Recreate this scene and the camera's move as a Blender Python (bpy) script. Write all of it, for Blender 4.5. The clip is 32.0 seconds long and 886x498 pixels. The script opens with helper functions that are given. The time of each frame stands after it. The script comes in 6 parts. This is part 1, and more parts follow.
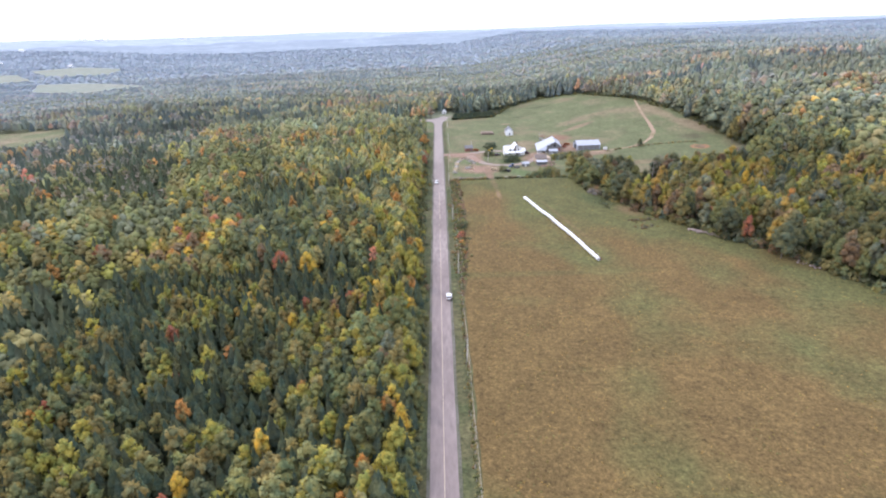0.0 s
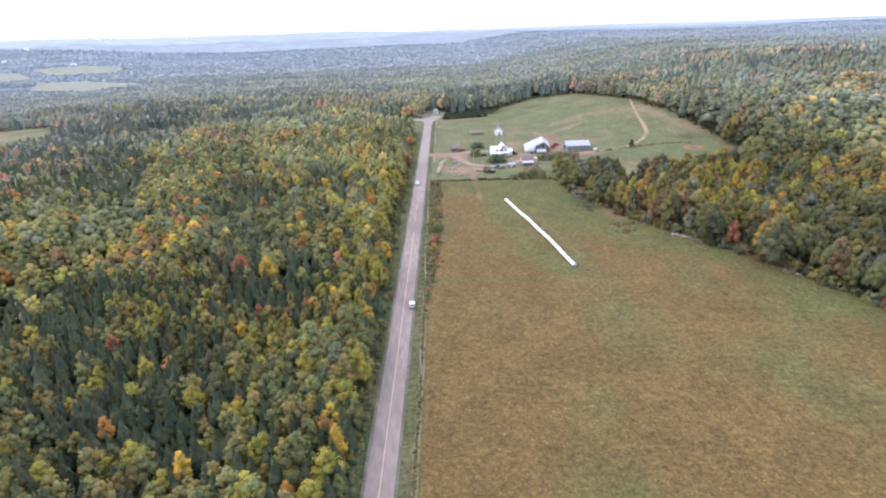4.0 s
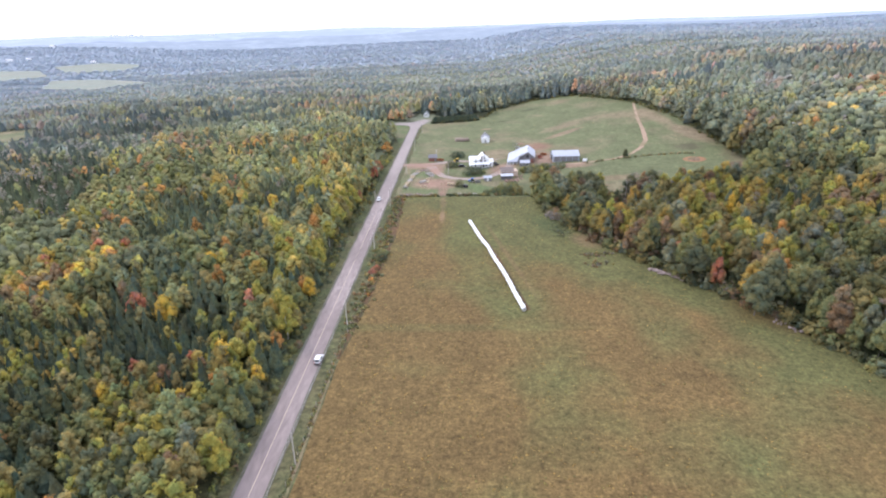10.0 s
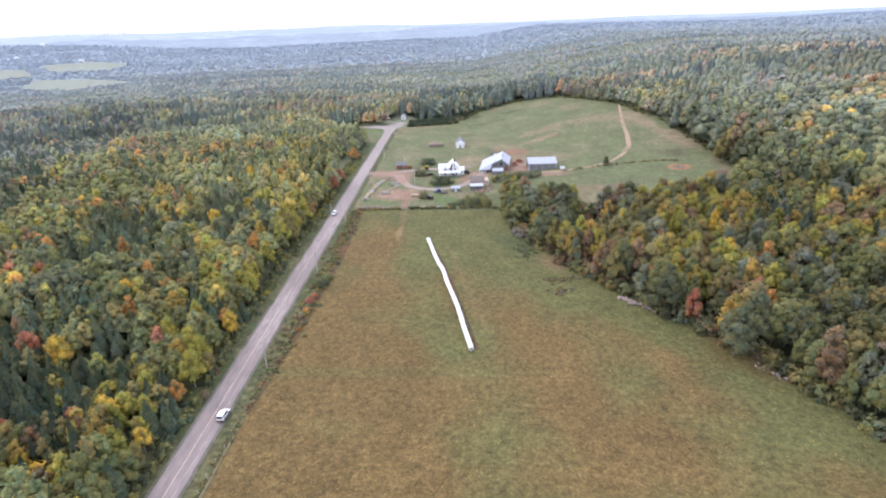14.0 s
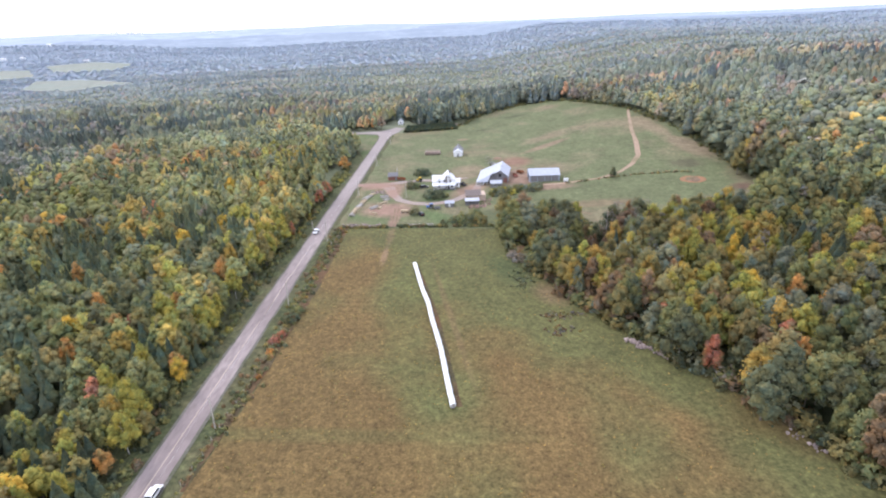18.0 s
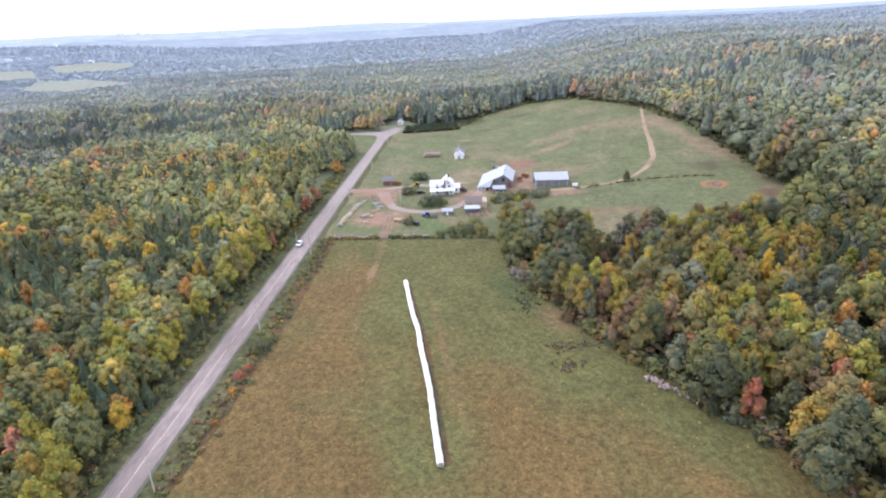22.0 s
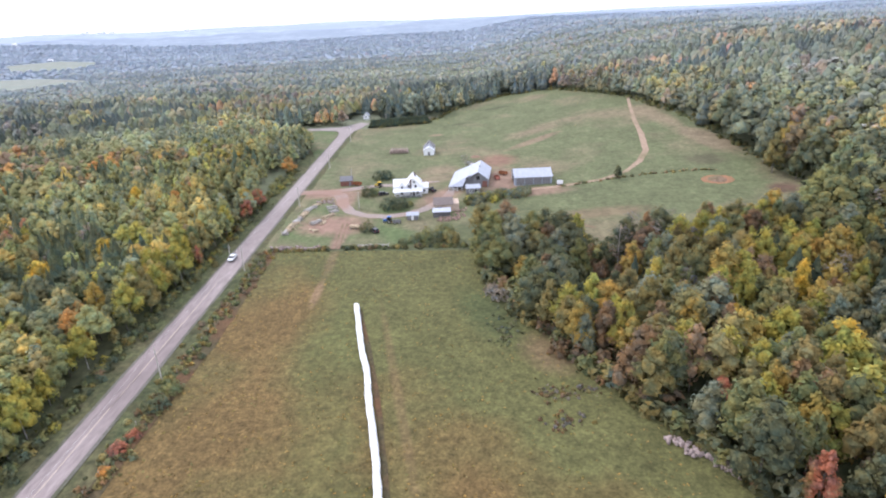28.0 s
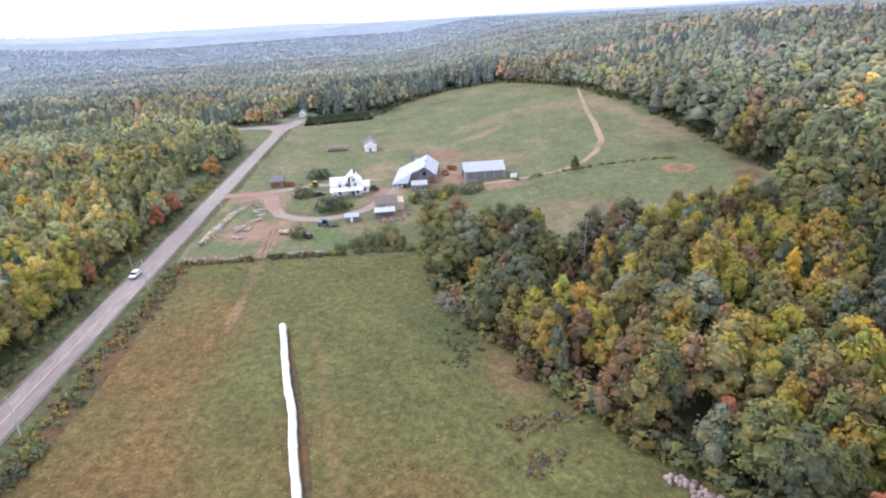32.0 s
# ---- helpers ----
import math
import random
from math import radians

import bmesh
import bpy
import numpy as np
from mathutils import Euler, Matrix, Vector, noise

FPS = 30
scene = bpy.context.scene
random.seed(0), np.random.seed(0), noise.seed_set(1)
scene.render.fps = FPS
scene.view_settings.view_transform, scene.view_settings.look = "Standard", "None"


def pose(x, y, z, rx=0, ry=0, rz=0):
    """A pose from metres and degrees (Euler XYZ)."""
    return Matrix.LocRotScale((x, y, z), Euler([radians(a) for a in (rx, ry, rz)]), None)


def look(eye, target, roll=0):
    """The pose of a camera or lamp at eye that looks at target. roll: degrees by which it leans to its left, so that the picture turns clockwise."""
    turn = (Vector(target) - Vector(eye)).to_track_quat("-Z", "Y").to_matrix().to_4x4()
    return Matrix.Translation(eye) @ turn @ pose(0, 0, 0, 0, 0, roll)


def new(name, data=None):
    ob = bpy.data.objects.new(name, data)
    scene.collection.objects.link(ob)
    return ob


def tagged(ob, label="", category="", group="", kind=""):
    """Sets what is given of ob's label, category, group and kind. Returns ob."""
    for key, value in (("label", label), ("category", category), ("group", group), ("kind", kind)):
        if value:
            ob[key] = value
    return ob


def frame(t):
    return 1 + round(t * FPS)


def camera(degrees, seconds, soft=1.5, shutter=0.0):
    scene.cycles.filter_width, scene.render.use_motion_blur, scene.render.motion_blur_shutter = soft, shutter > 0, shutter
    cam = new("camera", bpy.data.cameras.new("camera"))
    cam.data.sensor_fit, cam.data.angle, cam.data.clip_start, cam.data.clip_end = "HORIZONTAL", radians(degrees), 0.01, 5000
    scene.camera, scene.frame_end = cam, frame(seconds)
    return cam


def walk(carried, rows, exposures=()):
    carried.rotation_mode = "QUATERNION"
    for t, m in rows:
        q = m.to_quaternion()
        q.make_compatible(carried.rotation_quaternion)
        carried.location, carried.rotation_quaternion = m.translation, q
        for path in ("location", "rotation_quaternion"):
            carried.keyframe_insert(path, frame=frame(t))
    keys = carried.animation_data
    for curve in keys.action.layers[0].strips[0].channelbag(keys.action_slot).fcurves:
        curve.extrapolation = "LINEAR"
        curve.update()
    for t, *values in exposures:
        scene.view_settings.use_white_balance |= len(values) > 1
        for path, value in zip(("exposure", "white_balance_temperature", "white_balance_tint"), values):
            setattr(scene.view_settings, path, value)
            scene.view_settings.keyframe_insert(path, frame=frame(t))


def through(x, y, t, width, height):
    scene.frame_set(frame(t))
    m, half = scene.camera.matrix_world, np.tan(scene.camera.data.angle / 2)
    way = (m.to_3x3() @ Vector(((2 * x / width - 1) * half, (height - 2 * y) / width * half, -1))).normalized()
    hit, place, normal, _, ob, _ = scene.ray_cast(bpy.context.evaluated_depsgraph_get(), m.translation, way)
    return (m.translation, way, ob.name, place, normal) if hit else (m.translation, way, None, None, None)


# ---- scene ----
cam = camera(76.4, 32.0, soft=2.1)
PATH = [
    (0.0, (0.00, 0.00, 100.00), (-0.00, 186.18, 26.93), -1.65),
    (0.5, (1.08, 0.13, 99.93), (1.29, 186.40, 27.10), -1.59),
    (1.0, (2.60, 0.64, 99.72), (3.00, 186.93, 26.96), -1.49),
    (1.5, (4.24, 1.43, 99.48), (4.65, 187.70, 26.66), -1.39),
    (2.0, (6.36, 2.66, 99.16), (6.80, 188.91, 26.28), -1.35),
    (2.5, (8.41, 4.39, 98.75), (8.39, 190.59, 25.75), -1.44),
    (3.0, (10.74, 6.44, 98.28), (10.16, 192.65, 25.30), -1.49),
    (3.5, (12.98, 8.48, 97.88), (11.67, 194.68, 24.89), -1.51),
    (5.5, (23.08, 18.41, 97.16), (18.29, 204.37, 23.71), -1.74),
    (6.0, (25.91, 21.43, 97.18), (20.16, 207.30, 23.56), -1.82),
    (6.5, (28.60, 24.26, 97.28), (21.75, 210.05, 23.57), -1.90),
    (7.0, (31.40, 27.26, 97.55), (23.36, 212.92, 23.64), -2.00),
    (7.5, (34.15, 30.20, 97.81), (25.09, 215.76, 23.74), -2.08),
    (8.0, (37.06, 33.47, 98.21), (27.22, 218.92, 23.99), -2.08),
    (8.5, (39.83, 36.40, 98.68), (29.68, 221.90, 24.59), -1.97),
    (9.0, (42.82, 39.92, 98.92), (32.57, 225.42, 24.87), -1.79),
    (9.5, (45.57, 43.18, 98.90), (35.11, 228.64, 24.77), -1.72),
    (10.0, (48.30, 46.52, 98.88), (37.53, 231.96, 24.75), -1.76),
    (10.5, (50.90, 49.70, 98.59), (39.97, 235.11, 24.41), -1.80),
    (11.0, (53.44, 52.83, 98.43), (42.46, 238.20, 24.14), -1.75),
    (11.5, (55.87, 56.01, 98.48), (44.88, 241.33, 24.07), -1.73),
    (12.0, (58.33, 59.34, 98.63), (47.60, 244.58, 23.97), -1.74),
    (12.5, (60.57, 62.88, 98.66), (50.02, 248.09, 23.92), -1.73),
    (13.0, (62.74, 66.52, 98.52), (52.24, 251.69, 23.67), -1.73),
    (13.5, (64.75, 69.92, 98.60), (54.30, 255.10, 23.79), -1.83),
    (14.0, (66.21, 73.53, 98.68), (55.66, 258.69, 23.80), -1.87),
    (14.5, (67.38, 77.04, 98.71), (56.57, 262.18, 23.81), -1.85),
    (16.5, (70.85, 90.12, 99.16), (58.37, 275.13, 24.22), -1.83),
    (17.0, (71.62, 93.18, 99.29), (58.93, 278.16, 24.31), -1.86),
    (17.5, (72.38, 96.43, 99.49), (59.48, 281.36, 24.43), -1.94),
    (18.0, (73.01, 99.70, 99.66), (59.54, 284.53, 24.44), -2.05),
    (18.5, (73.62, 103.02, 99.87), (59.72, 287.81, 24.63), -2.13),
    (19.0, (74.32, 106.28, 100.21), (60.29, 291.03, 24.89), -2.20),
    (19.5, (74.79, 109.27, 100.15), (60.41, 293.90, 24.62), -2.24),
    (20.0, (75.18, 112.32, 99.95), (60.51, 296.96, 24.50), -2.28),
    (20.5, (75.54, 115.39, 99.29), (60.52, 300.01, 23.86), -2.34),
    (21.0, (75.91, 118.50, 98.32), (60.51, 303.14, 23.01), -2.41),
    (21.5, (75.98, 121.54, 97.15), (59.97, 306.13, 21.84), -2.47),
    (22.0, (76.26, 124.75, 95.95), (60.03, 309.29, 20.58), -2.41),
    (22.5, (76.45, 127.71, 94.56), (59.98, 312.22, 19.17), -2.35),
    (23.0, (76.62, 130.97, 93.09), (59.11, 315.38, 17.68), -2.40),
    (23.5, (77.12, 134.13, 92.13), (58.86, 318.52, 16.85), -2.45),
    (24.0, (77.45, 137.26, 91.29), (59.24, 321.70, 16.10), -2.46),
    (24.5, (77.55, 140.15, 90.42), (59.68, 324.56, 15.08), -2.36),
    (25.0, (77.72, 143.49, 89.84), (60.63, 328.00, 14.58), -2.29),
    (25.5, (77.91, 146.34, 89.11), (61.87, 330.96, 13.90), -2.31),
    (27.5, (78.98, 158.75, 86.32), (67.96, 343.46, 10.42), -2.51),
    (28.0, (79.39, 162.20, 85.24), (69.99, 347.03, 9.43), -2.60),
    (28.5, (79.61, 165.24, 84.10), (71.36, 350.15, 8.35), -2.60),
    (29.0, (79.93, 168.71, 82.92), (72.71, 353.67, 7.19), -2.62),
    (29.5, (80.41, 172.08, 82.09), (74.81, 357.14, 6.44), -2.70),
    (30.0, (80.20, 175.16, 80.81), (75.89, 360.09, 4.77), -2.87),
    (30.5, (79.67, 177.54, 79.52), (77.12, 362.34, 3.09), -2.97),
    (31.0, (79.94, 180.02, 78.13), (80.61, 364.86, 1.73), -2.91),
    (31.5, (80.31, 182.34, 76.85), (84.12, 367.23, 0.67), -2.83),
    (32.0, (80.77, 184.76, 75.92), (88.44, 369.80, 0.41), -2.91),
]
walk(cam, [(t, look(eye, target, roll)) for t, eye, target, roll in PATH], [(0.0, 0.7, 6200, 18), (32.0, 0.7, 6200, 18)])

# ---- light: bright, thin overcast, weak wide sun high over the road's far left ----
world = bpy.data.worlds.new("overcast_sky")
scene.world = world
world.use_nodes = True
wn, wl = world.node_tree.nodes, world.node_tree.links
sky = wn.new("ShaderNodeTexSky")
sky.sky_type, sky.sun_disc = "NISHITA", False
sky.sun_elevation, sky.sun_rotation = radians(42), radians(-50)
sky.air_density, sky.dust_density, sky.ozone_density = 1.0, 3.0, 1.0
cloud = wn.new("ShaderNodeMix")
cloud.data_type = "RGBA"
cloud.inputs["Factor"].default_value = 0.72
cloud.inputs["B"].default_value = (10.0, 10.6, 11.6, 1)
wl.new(sky.outputs["Color"], cloud.inputs["A"])
wl.new(cloud.outputs["Result"], wn["Background"].inputs["Color"])
wn["Background"].inputs["Strength"].default_value = 0.13
sun_data = bpy.data.lights.new("sun", "SUN")
sun_data.energy, sun_data.angle, sun_data.color = 1.2, radians(14), (1.0, 0.96, 0.9)
sun = new("sun", sun_data)
sun.matrix_world = look((0, 0, 300), Vector((0, 0, 300)) - Vector((math.cos(radians(42)) * math.sin(radians(-50)), math.cos(radians(42)) * math.cos(radians(-50)), math.sin(radians(42)))) * 10)


# ---- materials ----
def material(name, colours, scale=1.0, rough=0.85, metal=0.0, bump=0.0, coarse=0.0, spread=0.0, stretch=(1, 1, 1), detail=6.0, sharp=0.2, drifts=(), blotch=(), stains=()):
    """Two scales of noise between two or three colours, in metres; fine relief; a spread of value from object to object."""
    m = bpy.data.materials.new(name)
    m.use_nodes = True
    n, l = m.node_tree.nodes, m.node_tree.links
    bsdf = n["Principled BSDF"]
    bsdf.inputs["Roughness"].default_value, bsdf.inputs["Metallic"].default_value = rough, metal
    bsdf.inputs["Specular IOR Level"].default_value = 0.25
    geo = n.new("ShaderNodeNewGeometry")
    size = n.new("ShaderNodeVectorMath")
    size.operation = "MULTIPLY"
    size.inputs[1].default_value = stretch
    l.new(geo.outputs["Position"], size.inputs[0])
    fine = n.new("ShaderNodeTexNoise")
    fine.inputs["Scale"].default_value, fine.inputs["Detail"].default_value, fine.inputs["Roughness"].default_value = scale, detail, 0.65
    l.new(size.outputs[0], fine.inputs["Vector"])
    ramp = n.new("ShaderNodeValToRGB")
    els = ramp.color_ramp.elements
    els[0].position, els[1].position = 0.5 - sharp, 0.5 + sharp
    els[0].color, els[1].color = (*colours[0], 1), (*colours[1], 1)
    l.new(fine.outputs["Fac"], ramp.inputs["Fac"])
    out = ramp.outputs["Color"]
    if coarse and len(colours) > 2:
        wide = n.new("ShaderNodeTexNoise")
        wide.inputs["Scale"].default_value, wide.inputs["Detail"].default_value = coarse, 4.0
        l.new(size.outputs[0], wide.inputs["Vector"])
        cut = n.new("ShaderNodeMapRange")
        cut.inputs["From Min"].default_value, cut.inputs["From Max"].default_value = 0.42, 0.68
        amount = wide.outputs["Fac"]
        for cx, cy, rx, ry, turn, much in drifts:   # soft drifts where the third colour grows thicker
            place, round_, add = n.new("ShaderNodeMapping"), n.new("ShaderNodeTexGradient"), n.new("ShaderNodeMath")
            place.vector_type, round_.gradient_type, add.operation = "TEXTURE", "SPHERICAL", "MULTIPLY_ADD"
            place.inputs["Location"].default_value, place.inputs["Rotation"].default_value, place.inputs["Scale"].default_value = (cx, cy, 0), (0, 0, radians(turn)), (rx, ry, 1e5)
            l.new(geo.outputs["Position"], place.inputs["Vector"])
            l.new(place.outputs["Vector"], round_.inputs["Vector"])
            l.new(round_.outputs["Fac"], add.inputs[0])
            add.inputs[1].default_value = much
            l.new(amount, add.inputs[2])
            amount = add.outputs[0]
        l.new(amount, cut.inputs["Value"])
        mix = n.new("ShaderNodeMix")
        mix.data_type = "RGBA"
        third = n.new("ShaderNodeValToRGB")
        third.color_ramp.elements[0].position, third.color_ramp.elements[1].position = 0.5 - sharp, 0.5 + sharp
        third.color_ramp.elements[0].color = (*[c * 0.68 for c in colours[2]], 1)
        third.color_ramp.elements[1].color = (*[c * 1.3 for c in colours[2]], 1)
        l.new(fine.outputs["Fac"], third.inputs["Fac"])
        l.new(third.outputs["Color"], mix.inputs["B"])
        l.new(cut.outputs["Result"], mix.inputs["Factor"])
        l.new(out, mix.inputs["A"])
        out = mix.outputs["Result"]
    for cx, cy, rx, ry, turn, colour, much in stains:   # patches of another colour with frayed edges, such as worn or burnt ground
        place, round_, fray, cut, dye = n.new("ShaderNodeMapping"), n.new("ShaderNodeTexGradient"), n.new("ShaderNodeTexNoise"), n.new("ShaderNodeMath"), n.new("ShaderNodeMix")
        place.vector_type, round_.gradient_type, cut.operation, dye.data_type = "TEXTURE", "SPHERICAL", "MULTIPLY", "RGBA"
        place.inputs["Location"].default_value, place.inputs["Rotation"].default_value, place.inputs["Scale"].default_value = (cx, cy, 0), (0, 0, radians(turn)), (rx, ry, 1e5)
        fray.inputs["Scale"].default_value, fray.inputs["Detail"].default_value = 0.45, 5.0
        l.new(geo.outputs["Position"], place.inputs["Vector"])
        l.new(place.outputs["Vector"], round_.inputs["Vector"])
        l.new(geo.outputs["Position"], fray.inputs["Vector"])
        grow = n.new("ShaderNodeMapRange")
        grow.inputs["From Min"].default_value, grow.inputs["From Max"].default_value = 0.02, 0.3
        l.new(fray.outputs["Fac"], cut.inputs[0])
        l.new(round_.outputs["Fac"], cut.inputs[1])
        l.new(cut.outputs[0], grow.inputs["Value"])
        grow.inputs["To Max"].default_value = much
        l.new(grow.outputs["Result"], dye.inputs["Factor"])
        l.new(out, dye.inputs["A"])
        dye.inputs["B"].default_value = (*colour, 1)
        out = dye.outputs["Result"]
    for size_, much in blotch:   # uneven growth at further scales
        patch, range_, grade = n.new("ShaderNodeTexNoise"), n.new("ShaderNodeMapRange"), n.new("ShaderNodeVectorMath")
        patch.inputs["Scale"].default_value, patch.inputs["Detail"].default_value, patch.inputs["Roughness"].default_value = 1 / size_, 3.0, 0.6
        range_.inputs["From Min"].default_value, range_.inputs["From Max"].default_value = 0.3, 0.7
        range_.inputs["To Min"].default_value, range_.inputs["To Max"].default_value = 1 - much, 1 + much
        grade.operation = "SCALE"
        l.new(size.outputs[0], patch.inputs["Vector"])
        l.new(patch.outputs["Fac"], range_.inputs["Value"])
        l.new(out, grade.inputs[0])
        l.new(range_.outputs["Result"], grade.inputs["Scale"])
        out = grade.outputs[0]
    if spread:
        info = n.new("ShaderNodeObjectInfo")
        span = n.new("ShaderNodeMapRange")
        span.inputs["To Min"].default_value, span.inputs["To Max"].default_value = 1 - spread, 1 + spread
        l.new(info.outputs["Random"], span.inputs["Value"])
        tint = n.new("ShaderNodeVectorMath")
        tint.operation = "SCALE"
        l.new(out, tint.inputs[0])
        l.new(span.outputs["Result"], tint.inputs["Scale"])
        out = tint.outputs[0]
    l.new(out, bsdf.inputs["Base Color"])
    if bump:
        relief = n.new("ShaderNodeBump")
        relief.inputs["Strength"].default_value, relief.inputs["Distance"].default_value = 0.6, bump
        l.new(fine.outputs["Fac"], relief.inputs["Height"])
        l.new(relief.outputs["Normal"], bsdf.inputs["Normal"])
    return m


def foliage_material(name, rough=0.9, through=0.2, vary=0.38, grain=1.6, depth=0.45, bumpy=0.7, own=0.5, mixed=1.0):
    """Leaves: the species' colour from the mesh, varied from clump to clump and from tree to tree."""
    m = bpy.data.materials.new(name)
    m.use_nodes = True
    n, l = m.node_tree.nodes, m.node_tree.links
    bsdf = n["Principled BSDF"]
    bsdf.inputs["Roughness"].default_value, bsdf.inputs["Specular IOR Level"].default_value = rough, 0.06
    leaf = n.new("ShaderNodeAttribute")
    leaf.attribute_name = "leaf_colour"
    geo, info = n.new("ShaderNodeNewGeometry"), n.new("ShaderNodeObjectInfo")
    a, b, c = n.new("ShaderNodeMapRange"), n.new("ShaderNodeMapRange"), n.new("ShaderNodeMath")
    a.inputs["To Min"].default_value, a.inputs["To Max"].default_value = 1 - vary, 1 + vary
    b.inputs["To Min"].default_value, b.inputs["To Max"].default_value = 0.88, 1.12
    l.new(geo.outputs["Random Per Island"], a.inputs["Value"])
    l.new(info.outputs["Random"], b.inputs["Value"])
    c.operation = "MULTIPLY"
    l.new(a.outputs["Result"], c.inputs[0])
    l.new(b.outputs["Result"], c.inputs[1])
    tint = n.new("ShaderNodeVectorMath")
    tint.operation = "SCALE"
    # leafy grain within each clump
    speck, span, dapple = n.new("ShaderNodeTexNoise"), n.new("ShaderNodeMapRange"), n.new("ShaderNodeVectorMath")
    speck.inputs["Scale"].default_value, speck.inputs["Detail"].default_value, speck.inputs["Roughness"].default_value = grain, 4.0, 0.7
    span.inputs["From Min"].default_value, span.inputs["From Max"].default_value = 0.34, 0.66
    span.inputs["To Min"].default_value, span.inputs["To Max"].default_value = 1 - depth, 1 + depth
    dapple.operation = "SCALE"
    l.new(geo.outputs["Position"], speck.inputs["Vector"])
    l.new(speck.outputs["Fac"], span.inputs["Value"])
    turn_, tints, tinted = n.new("ShaderNodeTexNoise"), n.new("ShaderNodeValToRGB"), n.new("ShaderNodeVectorMath")
    turn_.inputs["Scale"].default_value, turn_.inputs["Detail"].default_value = grain * 0.28, 2.0
    tints.color_ramp.elements[0].position, tints.color_ramp.elements[1].position = 0.36, 0.64
    tints.color_ramp.elements[0].color, tints.color_ramp.elements[1].color = (1 - 0.22 * mixed, 1 - 0.08 * mixed, 1 + 0.08 * mixed, 1), (1 + 0.3 * mixed, 1 + 0.12 * mixed, 1 - 0.1 * mixed, 1)
    tinted.operation = "MULTIPLY"   # greener and riper boughs of one crown
    l.new(geo.outputs["Position"], turn_.inputs["Vector"])
    l.new(turn_.outputs["Fac"], tints.inputs["Fac"])
    l.new(leaf.outputs["Color"], tinted.inputs[0])
    l.new(tints.outputs["Color"], tinted.inputs[1])
    l.new(tinted.outputs[0], dapple.inputs[0])
    l.new(span.outputs["Result"], dapple.inputs["Scale"])
    l.new(dapple.outputs[0], tint.inputs[0])
    l.new(c.outputs[0], tint.inputs["Scale"])
    l.new(tint.outputs[0], bsdf.inputs["Base Color"])
    # the clump's facing is rounded towards that of the whole crown
    way, turn, both_ways = n.new("ShaderNodeAttribute"), n.new("ShaderNodeVectorTransform"), n.new("ShaderNodeVectorMath")
    way.attribute_name = "crown_facing"
    turn.vector_type, turn.convert_from, turn.convert_to = "NORMAL", "OBJECT", "WORLD"
    both_ways.operation = "MULTIPLY_ADD"
    both_ways.inputs[1].default_value = (own, own, own)
    unit = n.new("ShaderNodeVectorMath")
    unit.operation = "NORMALIZE"
    l.new(way.outputs["Vector"], turn.inputs["Vector"])
    l.new(geo.outputs["Normal"], both_ways.inputs[0])
    l.new(turn.outputs["Vector"], both_ways.inputs[2])
    l.new(both_ways.outputs[0], unit.inputs[0])
    relief = n.new("ShaderNodeBump")
    relief.inputs["Strength"].default_value, relief.inputs["Distance"].default_value = bumpy, 0.5 / grain
    l.new(speck.outputs["Fac"], relief.inputs["Height"])
    l.new(unit.outputs[0], relief.inputs["Normal"])
    l.new(relief.outputs["Normal"], bsdf.inputs["Normal"])
    glow = n.new("ShaderNodeBsdfTranslucent")
    l.new(tint.outputs[0], glow.inputs["Color"])
    both = n.new("ShaderNodeMixShader")
    both.inputs[0].default_value = through
    l.new(bsdf.outputs[0], both.inputs[1])
    l.new(glow.outputs[0], both.inputs[2])
    l.new(both.outputs[0], n["Material Output"].inputs["Surface"])
    return m


LEAVES = foliage_material("leaves", through=0.12, vary=0.2, depth=0.3, bumpy=0.5, own=0.3)
FAR_LEAVES = foliage_material("far_leaves", through=0.2, vary=0.04, grain=0.8, depth=0.13, bumpy=0.3, own=0.04, mixed=0.35)
BARK = material("bark", [(0.10, 0.085, 0.07), (0.2, 0.18, 0.15)], 3.0, 0.9)
PALE_BARK = material("pale_bark", [(0.28, 0.27, 0.25), (0.5, 0.48, 0.44)], 2.0, 0.85)
FLOOR = material("forest_floor", [(0.055, 0.062, 0.034), (0.11, 0.112, 0.055), (0.08, 0.1, 0.05)], 0.35, 0.95, coarse=0.02)
SOIL_TINT = (0.24, 0.155, 0.115)
YARDS = ((15, 409, 22, 9, 0, SOIL_TINT, 0.95), (25, 400, 7, 15, 10, SOIL_TINT, 0.85), (26, 369, 19, 14, 0, SOIL_TINT, 1.0), (31.5, 357, 3.4, 19, -3, SOIL_TINT, 0.9), (67, 400, 9, 19, -35, SOIL_TINT, 0.85), (95, 418, 12, 30, 0, SOIL_TINT, 0.9), (107, 401, 24, 7, 4, SOIL_TINT, 0.85))   # trodden soil: where the drives meet, the wood yard, the yards by the barn
